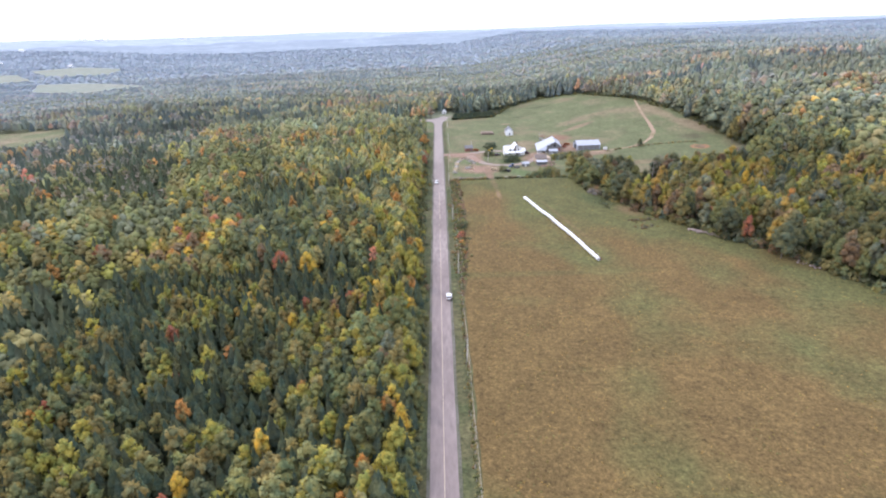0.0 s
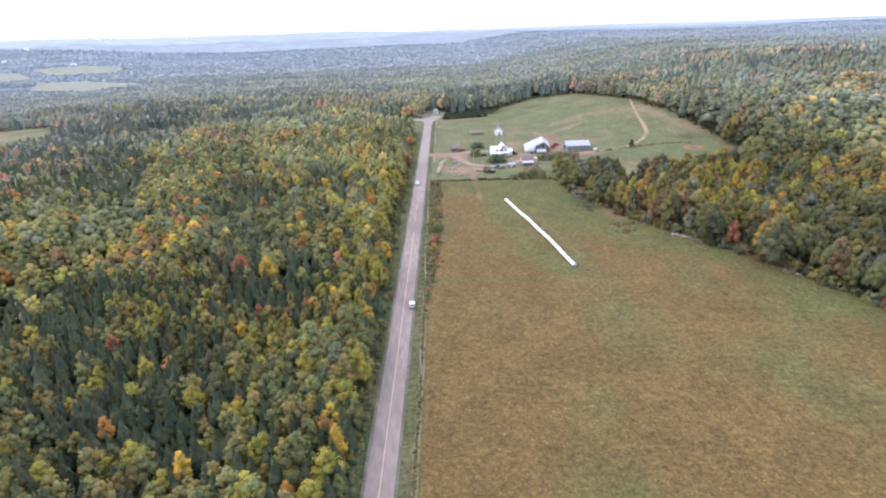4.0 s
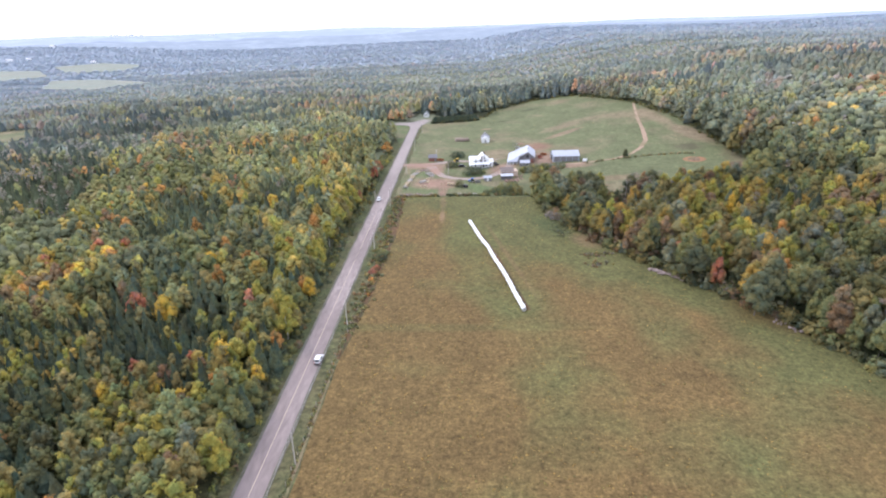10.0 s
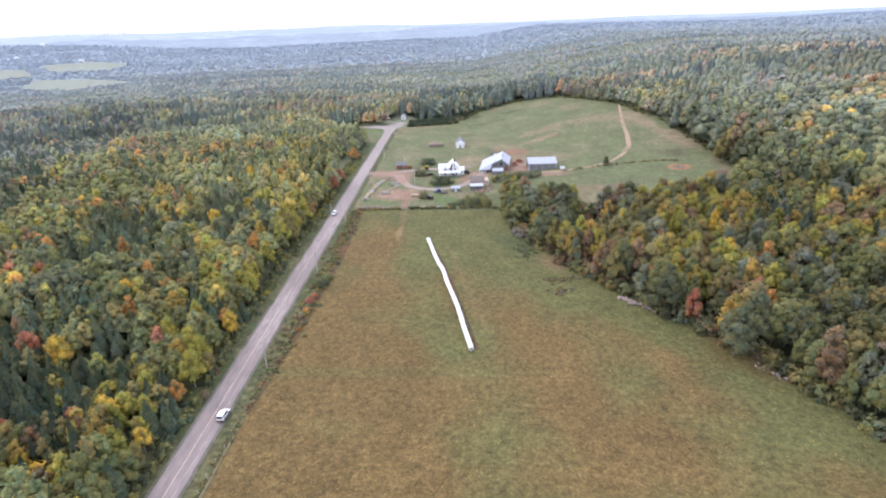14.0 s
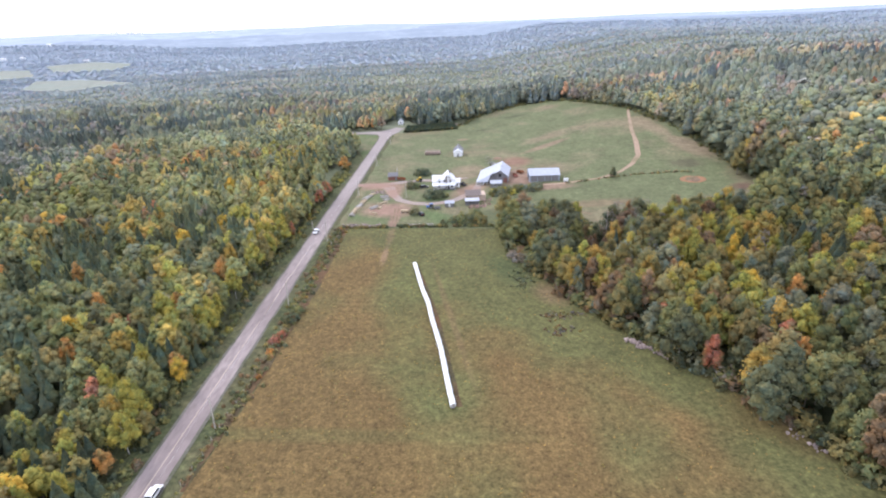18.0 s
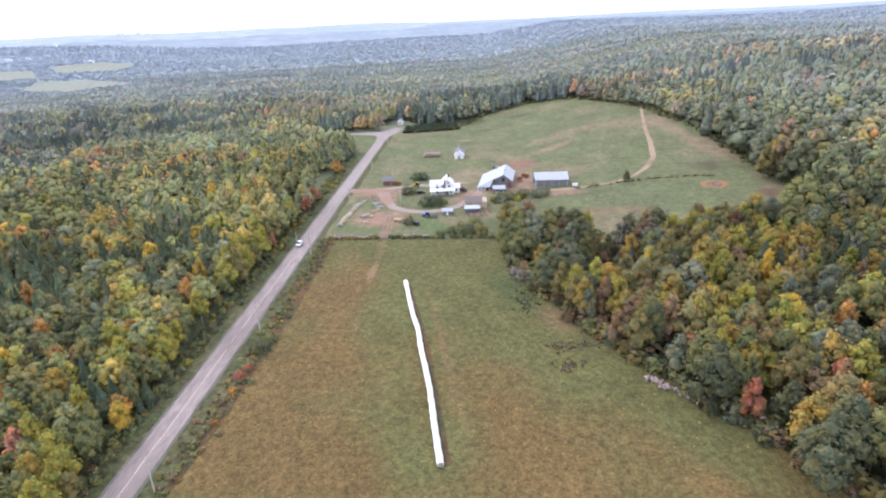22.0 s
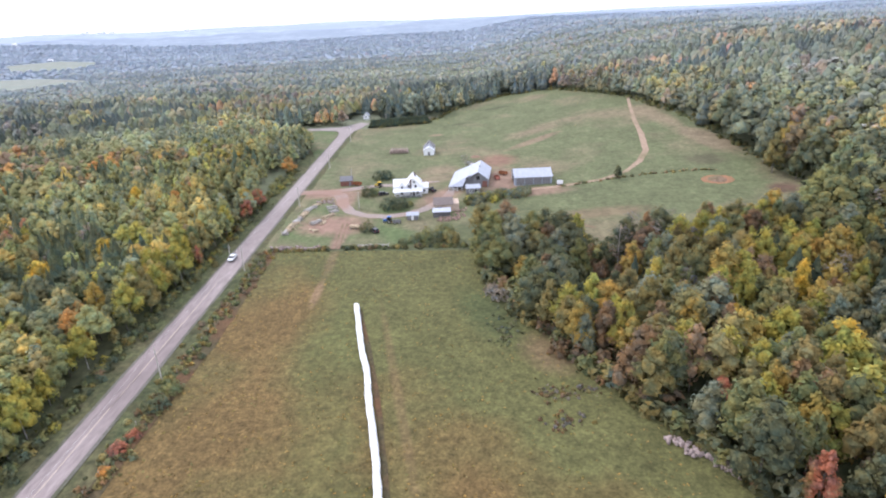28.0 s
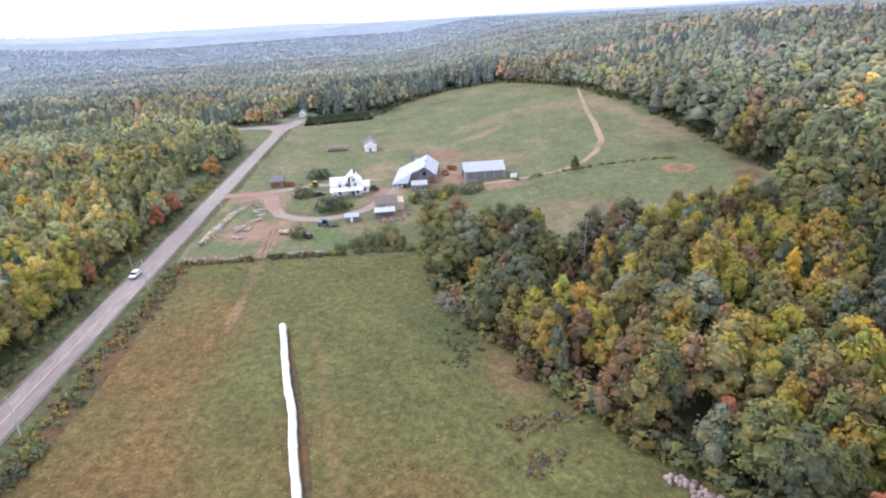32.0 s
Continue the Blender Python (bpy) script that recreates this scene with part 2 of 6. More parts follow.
HAY = material("hay_field", [(0.073, 0.051, 0.018), (0.174, 0.114, 0.045), (0.094, 0.093, 0.034)], 1.7, 0.95, bump=0.15, coarse=0.03, detail=10, sharp=0.2, blotch=((0.8, 0.2), (1.7, 0.32), (13, 0.15)),
               drifts=((57, 282, 34, 100, 9, 0.34), (102, 276, 30, 84, 38, 0.42), (158, 176, 14, 80, 32, 0.36), (45, 336, 60, 34, 0, 0.34), (22, 190, 40, 180, 0, -0.2), (84, 226, 18, 46, 12, -0.3), (70, 130, 80, 90, 0, -0.08)),
               stains=((98, 280, 8, 12, 25, (0.15, 0.102, 0.056), 0.75), (33, 313, 2.0, 11, 2, (0.2, 0.125, 0.075), 0.85), (32.5, 335, 2.4, 18, 2, (0.17, 0.12, 0.066), 0.6), (62.5, 266, 1.6, 52, 12.5, (0.15, 0.1, 0.05), 0.45), (47, 262, 10, 75, 12, (0.094, 0.104, 0.036), 0.4), (84, 300, 9, 22, 20, (0.062, 0.078, 0.03), 0.75), (30, 208, 70, 3.5, 0, (0.1, 0.106, 0.038), 0.3)))
MEADOW = material("meadow", [(0.072, 0.088, 0.042), (0.147, 0.156, 0.076), (0.188, 0.15, 0.094)], 0.7, 0.95, bump=0.1, coarse=0.03, detail=9, sharp=0.22, blotch=((3.5, 0.14), (14, 0.14)),
                  drifts=((122, 505, 14, 36, -42, 0.34), (66, 440, 16, 16, 0, 0.3), (140, 600, 50, 16, 0, 0.2), (200, 470, 9, 66, 14, 0.34), (110, 460, 300, 300, 0, -0.1), (172, 440, 40, 50, 0, -0.12)),
                  stains=YARDS + ((118, 484, 5, 28, -50, (0.22, 0.155, 0.105), 0.8), (95, 452, 13, 15, 0, (0.2, 0.115, 0.08), 0.9), (132, 374, 28, 7, 8, (0.17, 0.12, 0.075), 0.7), (64, 426, 14, 9, 20, (0.19, 0.15, 0.095), 0.8), (76, 548, 10, 3, 10, (0.06, 0.07, 0.035), 0.8), (100, 585, 14, 4, 0, (0.06, 0.07, 0.036), 0.8), (60, 520, 6, 4, 0, (0.22, 0.16, 0.105), 0.8), (192, 430, 14, 10, 0, (0.085, 0.07, 0.045), 0.6), (209, 391, 8, 7, 0, (0.11, 0.06, 0.045), 0.8)))
LAWN = material("lawn", [(0.06, 0.09, 0.036), (0.118, 0.15, 0.062), (0.15, 0.134, 0.078)], 0.9, 0.95, bump=0.05, coarse=0.06, blotch=((2.2, 0.2),), stains=YARDS)
VERGE = material("verge", [(0.038, 0.048, 0.022), (0.098, 0.108, 0.045), (0.1, 0.088, 0.045)], 0.8, 0.95, bump=0.2, coarse=0.07, blotch=((1.6, 0.35), (7, 0.2)))
ROUGH = material("rough_grass", [(0.035, 0.031, 0.018), (0.105, 0.085, 0.042), (0.115, 0.06, 0.03)], 0.9, 0.95, bump=0.2, coarse=0.09)
# the stain makes the road lighter towards the junction
ASPHALT = material("asphalt", [(0.19, 0.154, 0.148), (0.25, 0.206, 0.198), (0.28, 0.235, 0.225)], 0.8, 0.9, coarse=0.08, stretch=(1, 0.25, 1), blotch=((0.7, 0.06), (9, 0.06)), stains=((-1.2, 530, 60, 240, 0, (0.33, 0.298, 0.28), 0.45),))
SHOULDER = material("gravel_shoulder", [(0.1, 0.095, 0.08), (0.18, 0.165, 0.145), (0.08, 0.085, 0.05)], 1.4, 0.95, bump=0.04, coarse=0.12)
GRAVEL = material("gravel", [(0.21, 0.178, 0.158), (0.325, 0.275, 0.25), (0.29, 0.21, 0.165)], 1.0, 0.95, bump=0.04, coarse=0.08, stains=((13, 410, 17, 9, 0, (0.255, 0.162, 0.122), 0.95), (25, 396, 6, 13, 10, (0.255, 0.162, 0.122), 0.85), (70, 397, 7, 12, 0, (0.255, 0.165, 0.125), 0.7)))
SOIL = material("red_soil", [(0.165, 0.1, 0.07), (0.27, 0.176, 0.13), (0.14, 0.118, 0.065)], 0.7, 0.95, bump=0.06, coarse=0.11)
DRYGRASS = material("dry_grass", [(0.14, 0.11, 0.065), (0.22, 0.175, 0.11), (0.12, 0.115, 0.055)], 0.6, 0.95, bump=0.05, coarse=0.06)
TRACK = material("dry_track", [(0.25, 0.18, 0.125), (0.36, 0.265, 0.19), (0.2, 0.16, 0.095)], 0.6, 0.95, bump=0.05, coarse=0.06)
YELLOW_PAINT = material("worn_yellow_paint", [(0.42, 0.34, 0.27), (0.56, 0.46, 0.36)], 2.0, 0.8)
PATCH = material("tar_patch", [(0.13, 0.108, 0.102), (0.22, 0.182, 0.17)], 1.2, 0.9)
PLASTIC = material("white_wrap", [(0.72, 0.73, 0.74), (0.86, 0.87, 0.88)], 1.2, 0.35, bump=0.03)
WHITE = material("white_siding", [(0.7, 0.71, 0.72), (0.84, 0.84, 0.84)], 1.5, 0.6)
HOUSE_ROOF = material("white_painted_roof", [(0.66, 0.68, 0.71), (0.78, 0.79, 0.81)], 0.8, 0.5, stretch=(1, 0.2, 1))
METAL_ROOF = material("white_metal_roof", [(0.33, 0.355, 0.41), (0.43, 0.455, 0.51)], 0.8, 0.45, stretch=(1, 0.2, 1))
GREY_WOOD = material("weathered_boards", [(0.14, 0.138, 0.14), (0.25, 0.245, 0.25)], 1.6, 0.9, stretch=(2, 2, 0.2))
GREY_ROOF = material("grey_shingles", [(0.13, 0.13, 0.14), (0.24, 0.235, 0.24)], 2.0, 0.9)
RED_WOOD = material("faded_red_boards", [(0.16, 0.07, 0.055), (0.27, 0.13, 0.1)], 1.6, 0.9, stretch=(2, 2, 0.2))
RUST = material("rust", [(0.16, 0.06, 0.03), (0.32, 0.13, 0.06)], 2.0, 0.9)
BRICK = material("dark_brick", [(0.06, 0.04, 0.035), (0.13, 0.08, 0.065)], 6.0, 0.9)
DARK = material("dark_opening", [(0.012, 0.012, 0.013), (0.03, 0.03, 0.03)], 1.0, 0.9)
STONE = material("field_stone", [(0.2, 0.155, 0.14), (0.36, 0.29, 0.265)], 1.5, 0.9, spread=0.25)
LOG = material("cut_log", [(0.34, 0.26, 0.17), (0.6, 0.5, 0.36)], 2.0, 0.85, spread=0.25)
OLD_LOG = material("grey_log", [(0.3, 0.28, 0.26), (0.5, 0.47, 0.43)], 2.0, 0.9, spread=0.25)
POLE = material("weathered_pole", [(0.36, 0.33, 0.29), (0.52, 0.49, 0.44)], 3.0, 0.9)
TYRE = material("tyre_rubber", [(0.015, 0.015, 0.016), (0.035, 0.034, 0.033)], 6.0, 0.9)
CAR_WHITE = material("white_car_paint", [(0.74, 0.75, 0.77), (0.8, 0.81, 0.82)], 1.0, 0.25)
CAR_DARK = material("dark_car_paint", [(0.03, 0.032, 0.036), (0.06, 0.06, 0.065)], 1.0, 0.3)
CAR_BLUE = material("blue_paint", [(0.03, 0.11, 0.36), (0.06, 0.18, 0.5)], 1.5, 0.4)
YELLOW = material("machine_yellow", [(0.62, 0.4, 0.02), (0.78, 0.52, 0.04)], 1.5, 0.45)
ORANGE = material("machine_orange", [(0.19, 0.065, 0.045), (0.28, 0.095, 0.065)], 1.5, 0.5)
GLASS = material("dark_glass", [(0.015, 0.018, 0.02), (0.03, 0.034, 0.038)], 1.0, 0.08)
RED_LAMP = material("red_lamp", [(0.4, 0.02, 0.02), (0.55, 0.03, 0.03)], 3.0, 0.3)
CHROME = material("bare_metal", [(0.45, 0.45, 0.46), (0.6, 0.6, 0.6)], 4.0, 0.35, metal=0.9)
# blue-grey haze put into the colour of the land past 1250 m
FAR_WOODS = material("hazed_far_hills", [(0.19, 0.235, 0.29), (0.22, 0.27, 0.33), (0.25, 0.3, 0.36)], 0.02, 0.95, coarse=0.004)
# ground lightened in colour, as haze would lift the gaps between far trees
UNDERWOOD = material("hazed_underwood", [(0.12, 0.14, 0.085), (0.19, 0.205, 0.12), (0.15, 0.165, 0.11)], 0.2, 0.95, coarse=0.02)
# the palest haze colour, for the land past 3300 m
HORIZON = material("hazed_horizon_hills", [(0.25, 0.305, 0.4), (0.28, 0.335, 0.43), (0.3, 0.355, 0.45)], 0.01, 0.95, coarse=0.002)
# crop colour with the valley's haze mixed in
CROP = material("hazed_valley_crop", [(0.165, 0.195, 0.168), (0.2, 0.228, 0.188), (0.2, 0.205, 0.17)], 0.05, 0.95, coarse=0.01)


# ---- land ----
def ramp(a, b, v):
    t = np.clip((v - a) / (b - a), 0, 1)
    return t * t * (3 - 2 * t)


def ground_z(x, y):
    """The height of the land in metres: it climbs along the road, falls to the valley and rises to the hill."""
    x, y = np.asarray(x, float), np.asarray(y, float)
    z = 0.031 * np.clip(y, -400, 620) - 22 * ramp(-60, -900, x)
    z = z + 24 * ramp(40, 260, x) * ramp(330, 640, y) + 18 * ramp(190, 380, x) * ramp(250, 420, y)
    z = z + 4 * ramp(-100, 500, x) * ramp(640, 1300, y)
    r = np.hypot(x - 40, y - 100)
    roll = np.sin(x / 330 + 1.3) * np.sin(y / 410 + 0.4) + 0.5 * np.sin(x / 170 + y / 240)
    return z + 5 * roll * ramp(600, 1500, r) + (87 + 2 * roll + 8 * ramp(900, 2200, x) - z) * ramp(1900, 4200, r)


def gz(x, y):
    return float(ground_z(x, y))


def mesh_object(name, verts, faces, mat, parent=None, smooth=False):
    me = bpy.data.meshes.new(name)
    me.from_pydata([tuple(v) for v in verts], [], [tuple(f) for f in faces])
    me.materials.append(mat)
    if smooth:
        me.shade_smooth()
    ob = new(name, me)
    ob.parent = parent
    return ob


def stretched(lo, hi, mid, step, n):
    """Places from lo to hi, dense by mid."""
    def side(reach, count):
        k = 1.0
        for _ in range(60):
            k = math.asinh(reach * k / step / count * 1.0) if reach > step * count else 1e-3
            k = max(k, 1e-3)
        u = np.linspace(0, 1, count + 1)
        return reach * np.sinh(k * u) / math.sinh(k)
    up, down = side(hi - mid, n // 2), side(mid - lo, n // 2)
    return np.concatenate([mid - down[::-1], mid + up[1:]])


gx, gy = stretched(-4400, 4400, 40, 8, 190), stretched(-1000, 4700, 330, 8, 190)
GX, GY = np.meshgrid(gx, gy)
gv = np.stack([GX, GY, ground_z(GX, GY)], -1).reshape(-1, 3)
w = len(gx)
gf = [(j * w + i, j * w + i + 1, (j + 1) * w + i + 1, (j + 1) * w + i) for j in range(len(gy) - 1) for i in range(w - 1)]
ground = tagged(mesh_object("ground", gv, gf, FLOOR, smooth=True), "dark leaf-littered woodland ground rolling to the hills", "ground", kind="structure")
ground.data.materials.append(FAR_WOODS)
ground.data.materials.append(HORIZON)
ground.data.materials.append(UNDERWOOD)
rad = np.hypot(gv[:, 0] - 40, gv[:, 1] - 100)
# bands by distance: the farther, the more haze in the ground's colour
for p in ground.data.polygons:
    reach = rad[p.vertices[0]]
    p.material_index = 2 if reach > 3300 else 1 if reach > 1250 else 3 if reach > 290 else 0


def wobble(points, step, amount, closed=True, seed=0.0):
    """The outline in short steps, wavering by some metres."""
    out = []
    n = len(points)
    for i in range(n if closed else n - 1):
        a, b = Vector(points[i]), Vector(points[(i + 1) % n])
        k = max(1, int((b - a).length / step))
        for j in range(k):
            p = a.lerp(b, j / k)
            q = Vector((p.x * 0.09, p.y * 0.09, seed))
            f = q * 4.1
            out.append((p.x + amount * (noise.noise(q) + 0.7 * noise.noise(f)), p.y + amount * (noise.noise(q + Vector((31, 7, 0))) + 0.7 * noise.noise(f + Vector((31, 7, 0))))))
    if not closed:
        out.append(tuple(points[-1]))
    return out


def sheet(name, outline, mat, lift, cell, label, category, step=4.0, amount=0.8, seed=0.0):
    """A cover of the land inside an outline, lying on it."""
    from mathutils.geometry import delaunay_2d_cdt
    ring = wobble(outline, step, amount, True, seed)
    xs, ys = [p[0] for p in ring], [p[1] for p in ring]
    pts = [Vector(p) for p in ring]
    for x in np.arange(min(xs) + cell / 2, max(xs), cell):
        for y in np.arange(min(ys) + cell / 2, max(ys), cell):
            pts.append(Vector((x, y)))
    n = len(ring)
    v, _, f, *_ = delaunay_2d_cdt(pts, [(i, (i + 1) % n) for i in range(n)], [], 1, 1e-4)
    ob = mesh_object(name, [(p.x, p.y, gz(p.x, p.y) + lift) for p in v], f, mat, smooth=True)
    return tagged(ob, label, category, kind="structure")


def ribbon(name, line, widths, mat, lift, label, category, step=6.0, ragged=0.0, kind="structure"):
    """A strip along a line, such as a road or a track."""
    pts = [Vector(p) for p in wobble(line, step, 0.0, False)]
    along = [0.0]
    for a, b in zip(pts, pts[1:]):
        along.append(along[-1] + (b - a).length)
    wl_ = np.interp(np.linspace(0, 1, len(pts)), np.linspace(0, 1, len(widths)), widths)
    verts, faces = [], []
    for i, p in enumerate(pts):
        d = (pts[min(i + 1, len(pts) - 1)] - pts[max(i - 1, 0)]).normalized()
        s = Vector((d.y, -d.x))
        for j, u in enumerate((-0.5, -0.17, 0.17, 0.5)):
            k = 1 + (ragged * noise.noise(Vector((p.x * 0.15, p.y * 0.15, j * 9.0))) if abs(u) > 0.4 else 0)
            q = p + s * (u * wl_[i] * k)
            verts.append((q.x, q.y, gz(q.x, q.y) + lift))
        if i:
            for j in range(3):
                a = (i - 1) * 4 + j
                faces.append((a, a + 1, a + 5, a + 4))
    ob = mesh_object(name, verts, faces, mat, smooth=True)
    return tagged(ob, label, category, kind=kind)


# the outline of the wood on the field's far side, from the near end to the farm
WOOD_EDGE = [(215, 90), (190, 130), (161, 183), (149, 214), (124, 247), (103, 279), (92, 304), (85, 323), (82.5, 342)]
WOOD_BACK = [(84.5, 356), (96, 351), (112, 342), (120, 330), (135, 332), (150, 341), (166, 349), (195, 355), (222, 366)]
HILL_EDGE = [(222, 385), (216, 412), (214, 441), (206, 496), (186, 556), (143, 622), (108, 632), (72, 606), (56, 572), (50, 561), (15, 551)]

sheet("hay_field", [(7.6, -350), (300, -350), (260, 20)] + WOOD_EDGE + [(11, 345), (11, 232), (7.6, 185)], HAY, 0.16, 9, "mown tan and olive hay field beside the road", "field", 5, 0.9)
sheet("meadow", [(5.5, 346), (82.5, 346)] + WOOD_BACK + HILL_EDGE + [(5.5, 548)], MEADOW, 0.16, 8, "green hill pasture with worn brown patches round the farm", "pasture", 5, 1.0, 3.0)
ROAD_X = -1.2
ribbon("verge", [(ROAD_X, -350), (ROAD_X, 545)], [26], VERGE, 0.10, "dark green ditch grass along both sides of the road", "verge", 8)
ribbon("verge_strip", [(7.0, -350), (7.0, 196)], [0.7], DRYGRASS, 0.21, "pale dry grass along the fence", "verge", 5, 0.5)
ribbon("verge_strip", [(7.2, 190), (9.3, 225), (9.8, 260), (11, 290), (9.5, 345)], [0.7, 3.0, 3.6, 3.4, 3.0], ROUGH, 0.22, "brown and rust weeds on the fence line", "verge", 5, 0.5)
ribbon("road_shoulder", [(ROAD_X, -350), (ROAD_X, 545)], [8.3], SHOULDER, 0.24, "narrow gravel shoulder of the country road", "road", 8, 0.06)
ribbon("road", [(ROAD_X, -350), (ROAD_X, 548)], [6.6], ASPHALT, 0.29, "worn grey two-lane country road, straight to a junction", "road", 8)
sheet("junction", [(-4.6, 528), (2.2, 528), (3.5, 541), (7.5, 553), (10, 566), (4, 571), (-2, 562), (-9, 556), (-19, 556), (-24, 551), (-19, 547), (-9, 545), (-5.5, 538)], ASPHALT, 0.33, 5, "wide grey apron where the side road meets", "road", 3, 0.3)
sheet("verge", [(-5, 470), (-12, 490), (-26, 522), (-62, 543), (-62, 549), (-22, 547), (-9, 543), (-5, 535)], LAWN, 0.24, 6, "green grass in the corner of the junction", "verge", 4, 0.8, 41)
ribbon("side_road", [(-20, 551.5), (-60, 553), (-160, 560)], [6.5], ASPHALT, 0.3, "grey side road into the woods", "road", 8)
ribbon("far_drive", [(6, 566), (14, 567), (60, 580)], [4], GRAVEL, 0.26, "pale gravel lane past the dark hedge", "road", 5, 0.2)
line = tagged(new("centre_line"), "worn yellow centre line on the road", "road marking", kind="structure")
for y0 in np.arange(-60, 318, 3.2):
    x0 = ROAD_X + 0.05
    verts = [(x0 - 0.075, y0, gz(x0, y0) + 0.3), (x0 + 0.075, y0, gz(x0, y0) + 0.3), (x0 + 0.075, y0 + 3.19, gz(x0, y0 + 3.19) + 0.3), (x0 - 0.075, y0 + 3.19, gz(x0, y0 + 3.19) + 0.3)]
    mesh_object("stripe", verts, [(0, 1, 2, 3)], YELLOW_PAINT, line)
for x0, y0, wx, wy in ((-1.0, 262, 0.5, 12), (-0.5, 280, 0.45, 15)):
    sheet("road_patch", [(x0 - wx / 2, y0), (x0 + wx / 2, y0), (x0 + wx / 2, y0 + wy), (x0 - wx / 2, y0 + wy)], PATCH, 0.3, 3, "dark tar patch in the worn asphalt", "road", 1.5, 0.35, y0)

# farm drives, tracks and bare ground
ribbon("driveway", [(2.5, 411), (14, 411), (22, 406), (25, 394), (30, 384), (37, 379), (46, 377), (54, 379), (61, 384), (67, 392), (71, 402), (72, 408)], [6, 6.5, 6, 5, 4.2, 4, 4.2, 4.5, 5.5, 3], GRAVEL, 0.28, "gravel drive looping round the farmhouse lawn", "driveway", 4, 0.25)
ribbon("driveway_branch", [(16, 411.5), (28, 416), (40, 419), (48, 418), (56, 421), (66, 422)], [5, 4.5, 4.5, 4, 5, 1], GRAVEL, 0.26, "gravel drive behind the farmhouse", "driveway", 4, 0.3)
ribbon("bare_or_shaded_strip", [(107, 365), (114, 362.5), (120, 362), (126, 359)], [0.8, 2.4, 2.6, 0.8], SOIL, 0.27, "scraped red bank above the wood's corner", "track", 2, 0.9)
sheet("lawn", [(25, 409), (29, 399), (33, 388), (40, 382.5), (50, 381), (58, 384.5), (62, 391), (62, 399), (48, 410), (36, 414)], LAWN, 0.3, 5, "mown green lawn before the farmhouse", "lawn", 3, 0.5, 2)
sheet("lawn", [(37, 375), (30, 362), (33, 349), (62, 348), (64, 365), (60, 377), (48, 374)], LAWN, 0.25, 5, "green grass between the hedge and the drive", "lawn", 4, 0.8, 4)
sheet("lawn", [(9, 404), (8, 352), (28, 348), (27, 359), (16, 362), (14, 370), (24, 382), (20, 394)], LAWN, 0.23, 5, "rough green grass in the wood yard", "lawn", 4, 1.0, 6)
for dx in (-0.85, 0.85):
    ribbon("wheel_track", [(30.5 + dx, 371), (31.5 + dx, 358), (32 + dx, 345.5)], [0.7, 0.8, 0.6], SOIL, 0.31, "red wheel rut through the hedge gap", "track", 2, 0.6)
ribbon("dirt_track", [(100, 404), (118, 405.5), (140, 412), (153, 421), (163, 434), (170, 449), (175, 475), (178, 500), (185, 540), (188, 556)], [3.4, 2.6, 2.2, 2.6, 3.2, 3.2, 2.6, 2.2, 2, 1.8], TRACK, 0.27, "dry dirt track climbing the pasture", "track", 5, 0.35)
# the bales' shade on this side is put into the strip's dark colour
ribbon("bare_or_shaded_strip", [(67.2, 219), (61.6, 248), (56.4, 272), (48.2, 302)], [1.5, 1.2, 1.4, 1.0], ROUGH, 0.24, "trodden brown strip with painted shade beside the wrapped bales", "track", 4, 0.5)
sheet("crop_field", [(-400, 600), (-345, 560), (-365, 470), (-430, 415), (-700, 415), (-780, 560), (-600, 600)], MEADOW, 0.4, 14, "pale green field in a forest clearing", "field", 8, 3, 1)
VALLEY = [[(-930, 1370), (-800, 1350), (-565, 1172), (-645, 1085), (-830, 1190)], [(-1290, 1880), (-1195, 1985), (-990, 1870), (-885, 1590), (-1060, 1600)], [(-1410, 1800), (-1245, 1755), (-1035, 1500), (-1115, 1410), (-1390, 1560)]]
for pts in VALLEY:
    sheet("crop_field", pts, CROP, 1.5, 45, "farm field far down the valley, paled by painted haze", "field", 20, 8, 2)


# ---- trees ----
def pieces(name, tris, colours, mat, trunks=None, facing=None):
    """One mesh of separate leaf clumps, each with its species' colour; trunks as further triangles."""
    tris, colours = np.asarray(tris, np.float32), np.asarray(colours, np.float32)
    n = len(tris)
    me = bpy.data.meshes.new(name)
    total = tris if trunks is None else np.concatenate([tris, trunks.astype(np.float32)])
    k = len(total)
    me.vertices.add(3 * k)
    me.vertices.foreach_set("co", total.ravel())
    me.loops.add(3 * k)
    me.loops.foreach_set("vertex_index", np.arange(3 * k, dtype=np.int32))
    me.polygons.add(k)
    me.polygons.foreach_set("loop_start", np.arange(0, 3 * k, 3, dtype=np.int32))
    col = np.ones((3 * k, 4), np.float32)
    col[:3 * n, :3] = np.repeat(colours, 3, axis=0)
    at = me.attributes.new("leaf_colour", "FLOAT_COLOR", "POINT")
    at.data.foreach_set("color", col.ravel())
    if facing is not None:
        way = np.zeros((3 * k, 3), np.float32)
        way[:3 * n] = np.repeat(np.asarray(facing, np.float32), 3, axis=0) if np.ndim(facing) == 2 else np.reshape(facing, (-1, 3))
        me.attributes.new("crown_facing", "FLOAT_VECTOR", "POINT").data.foreach_set("vector", way.ravel())
    me.materials.append(mat)
    if trunks is not None:
        me.materials.append(BARK)
        me.polygons.foreach_set("material_index", np.concatenate([np.zeros(n, np.int32), np.ones(k - n, np.int32)]))
    me.update()
    return me


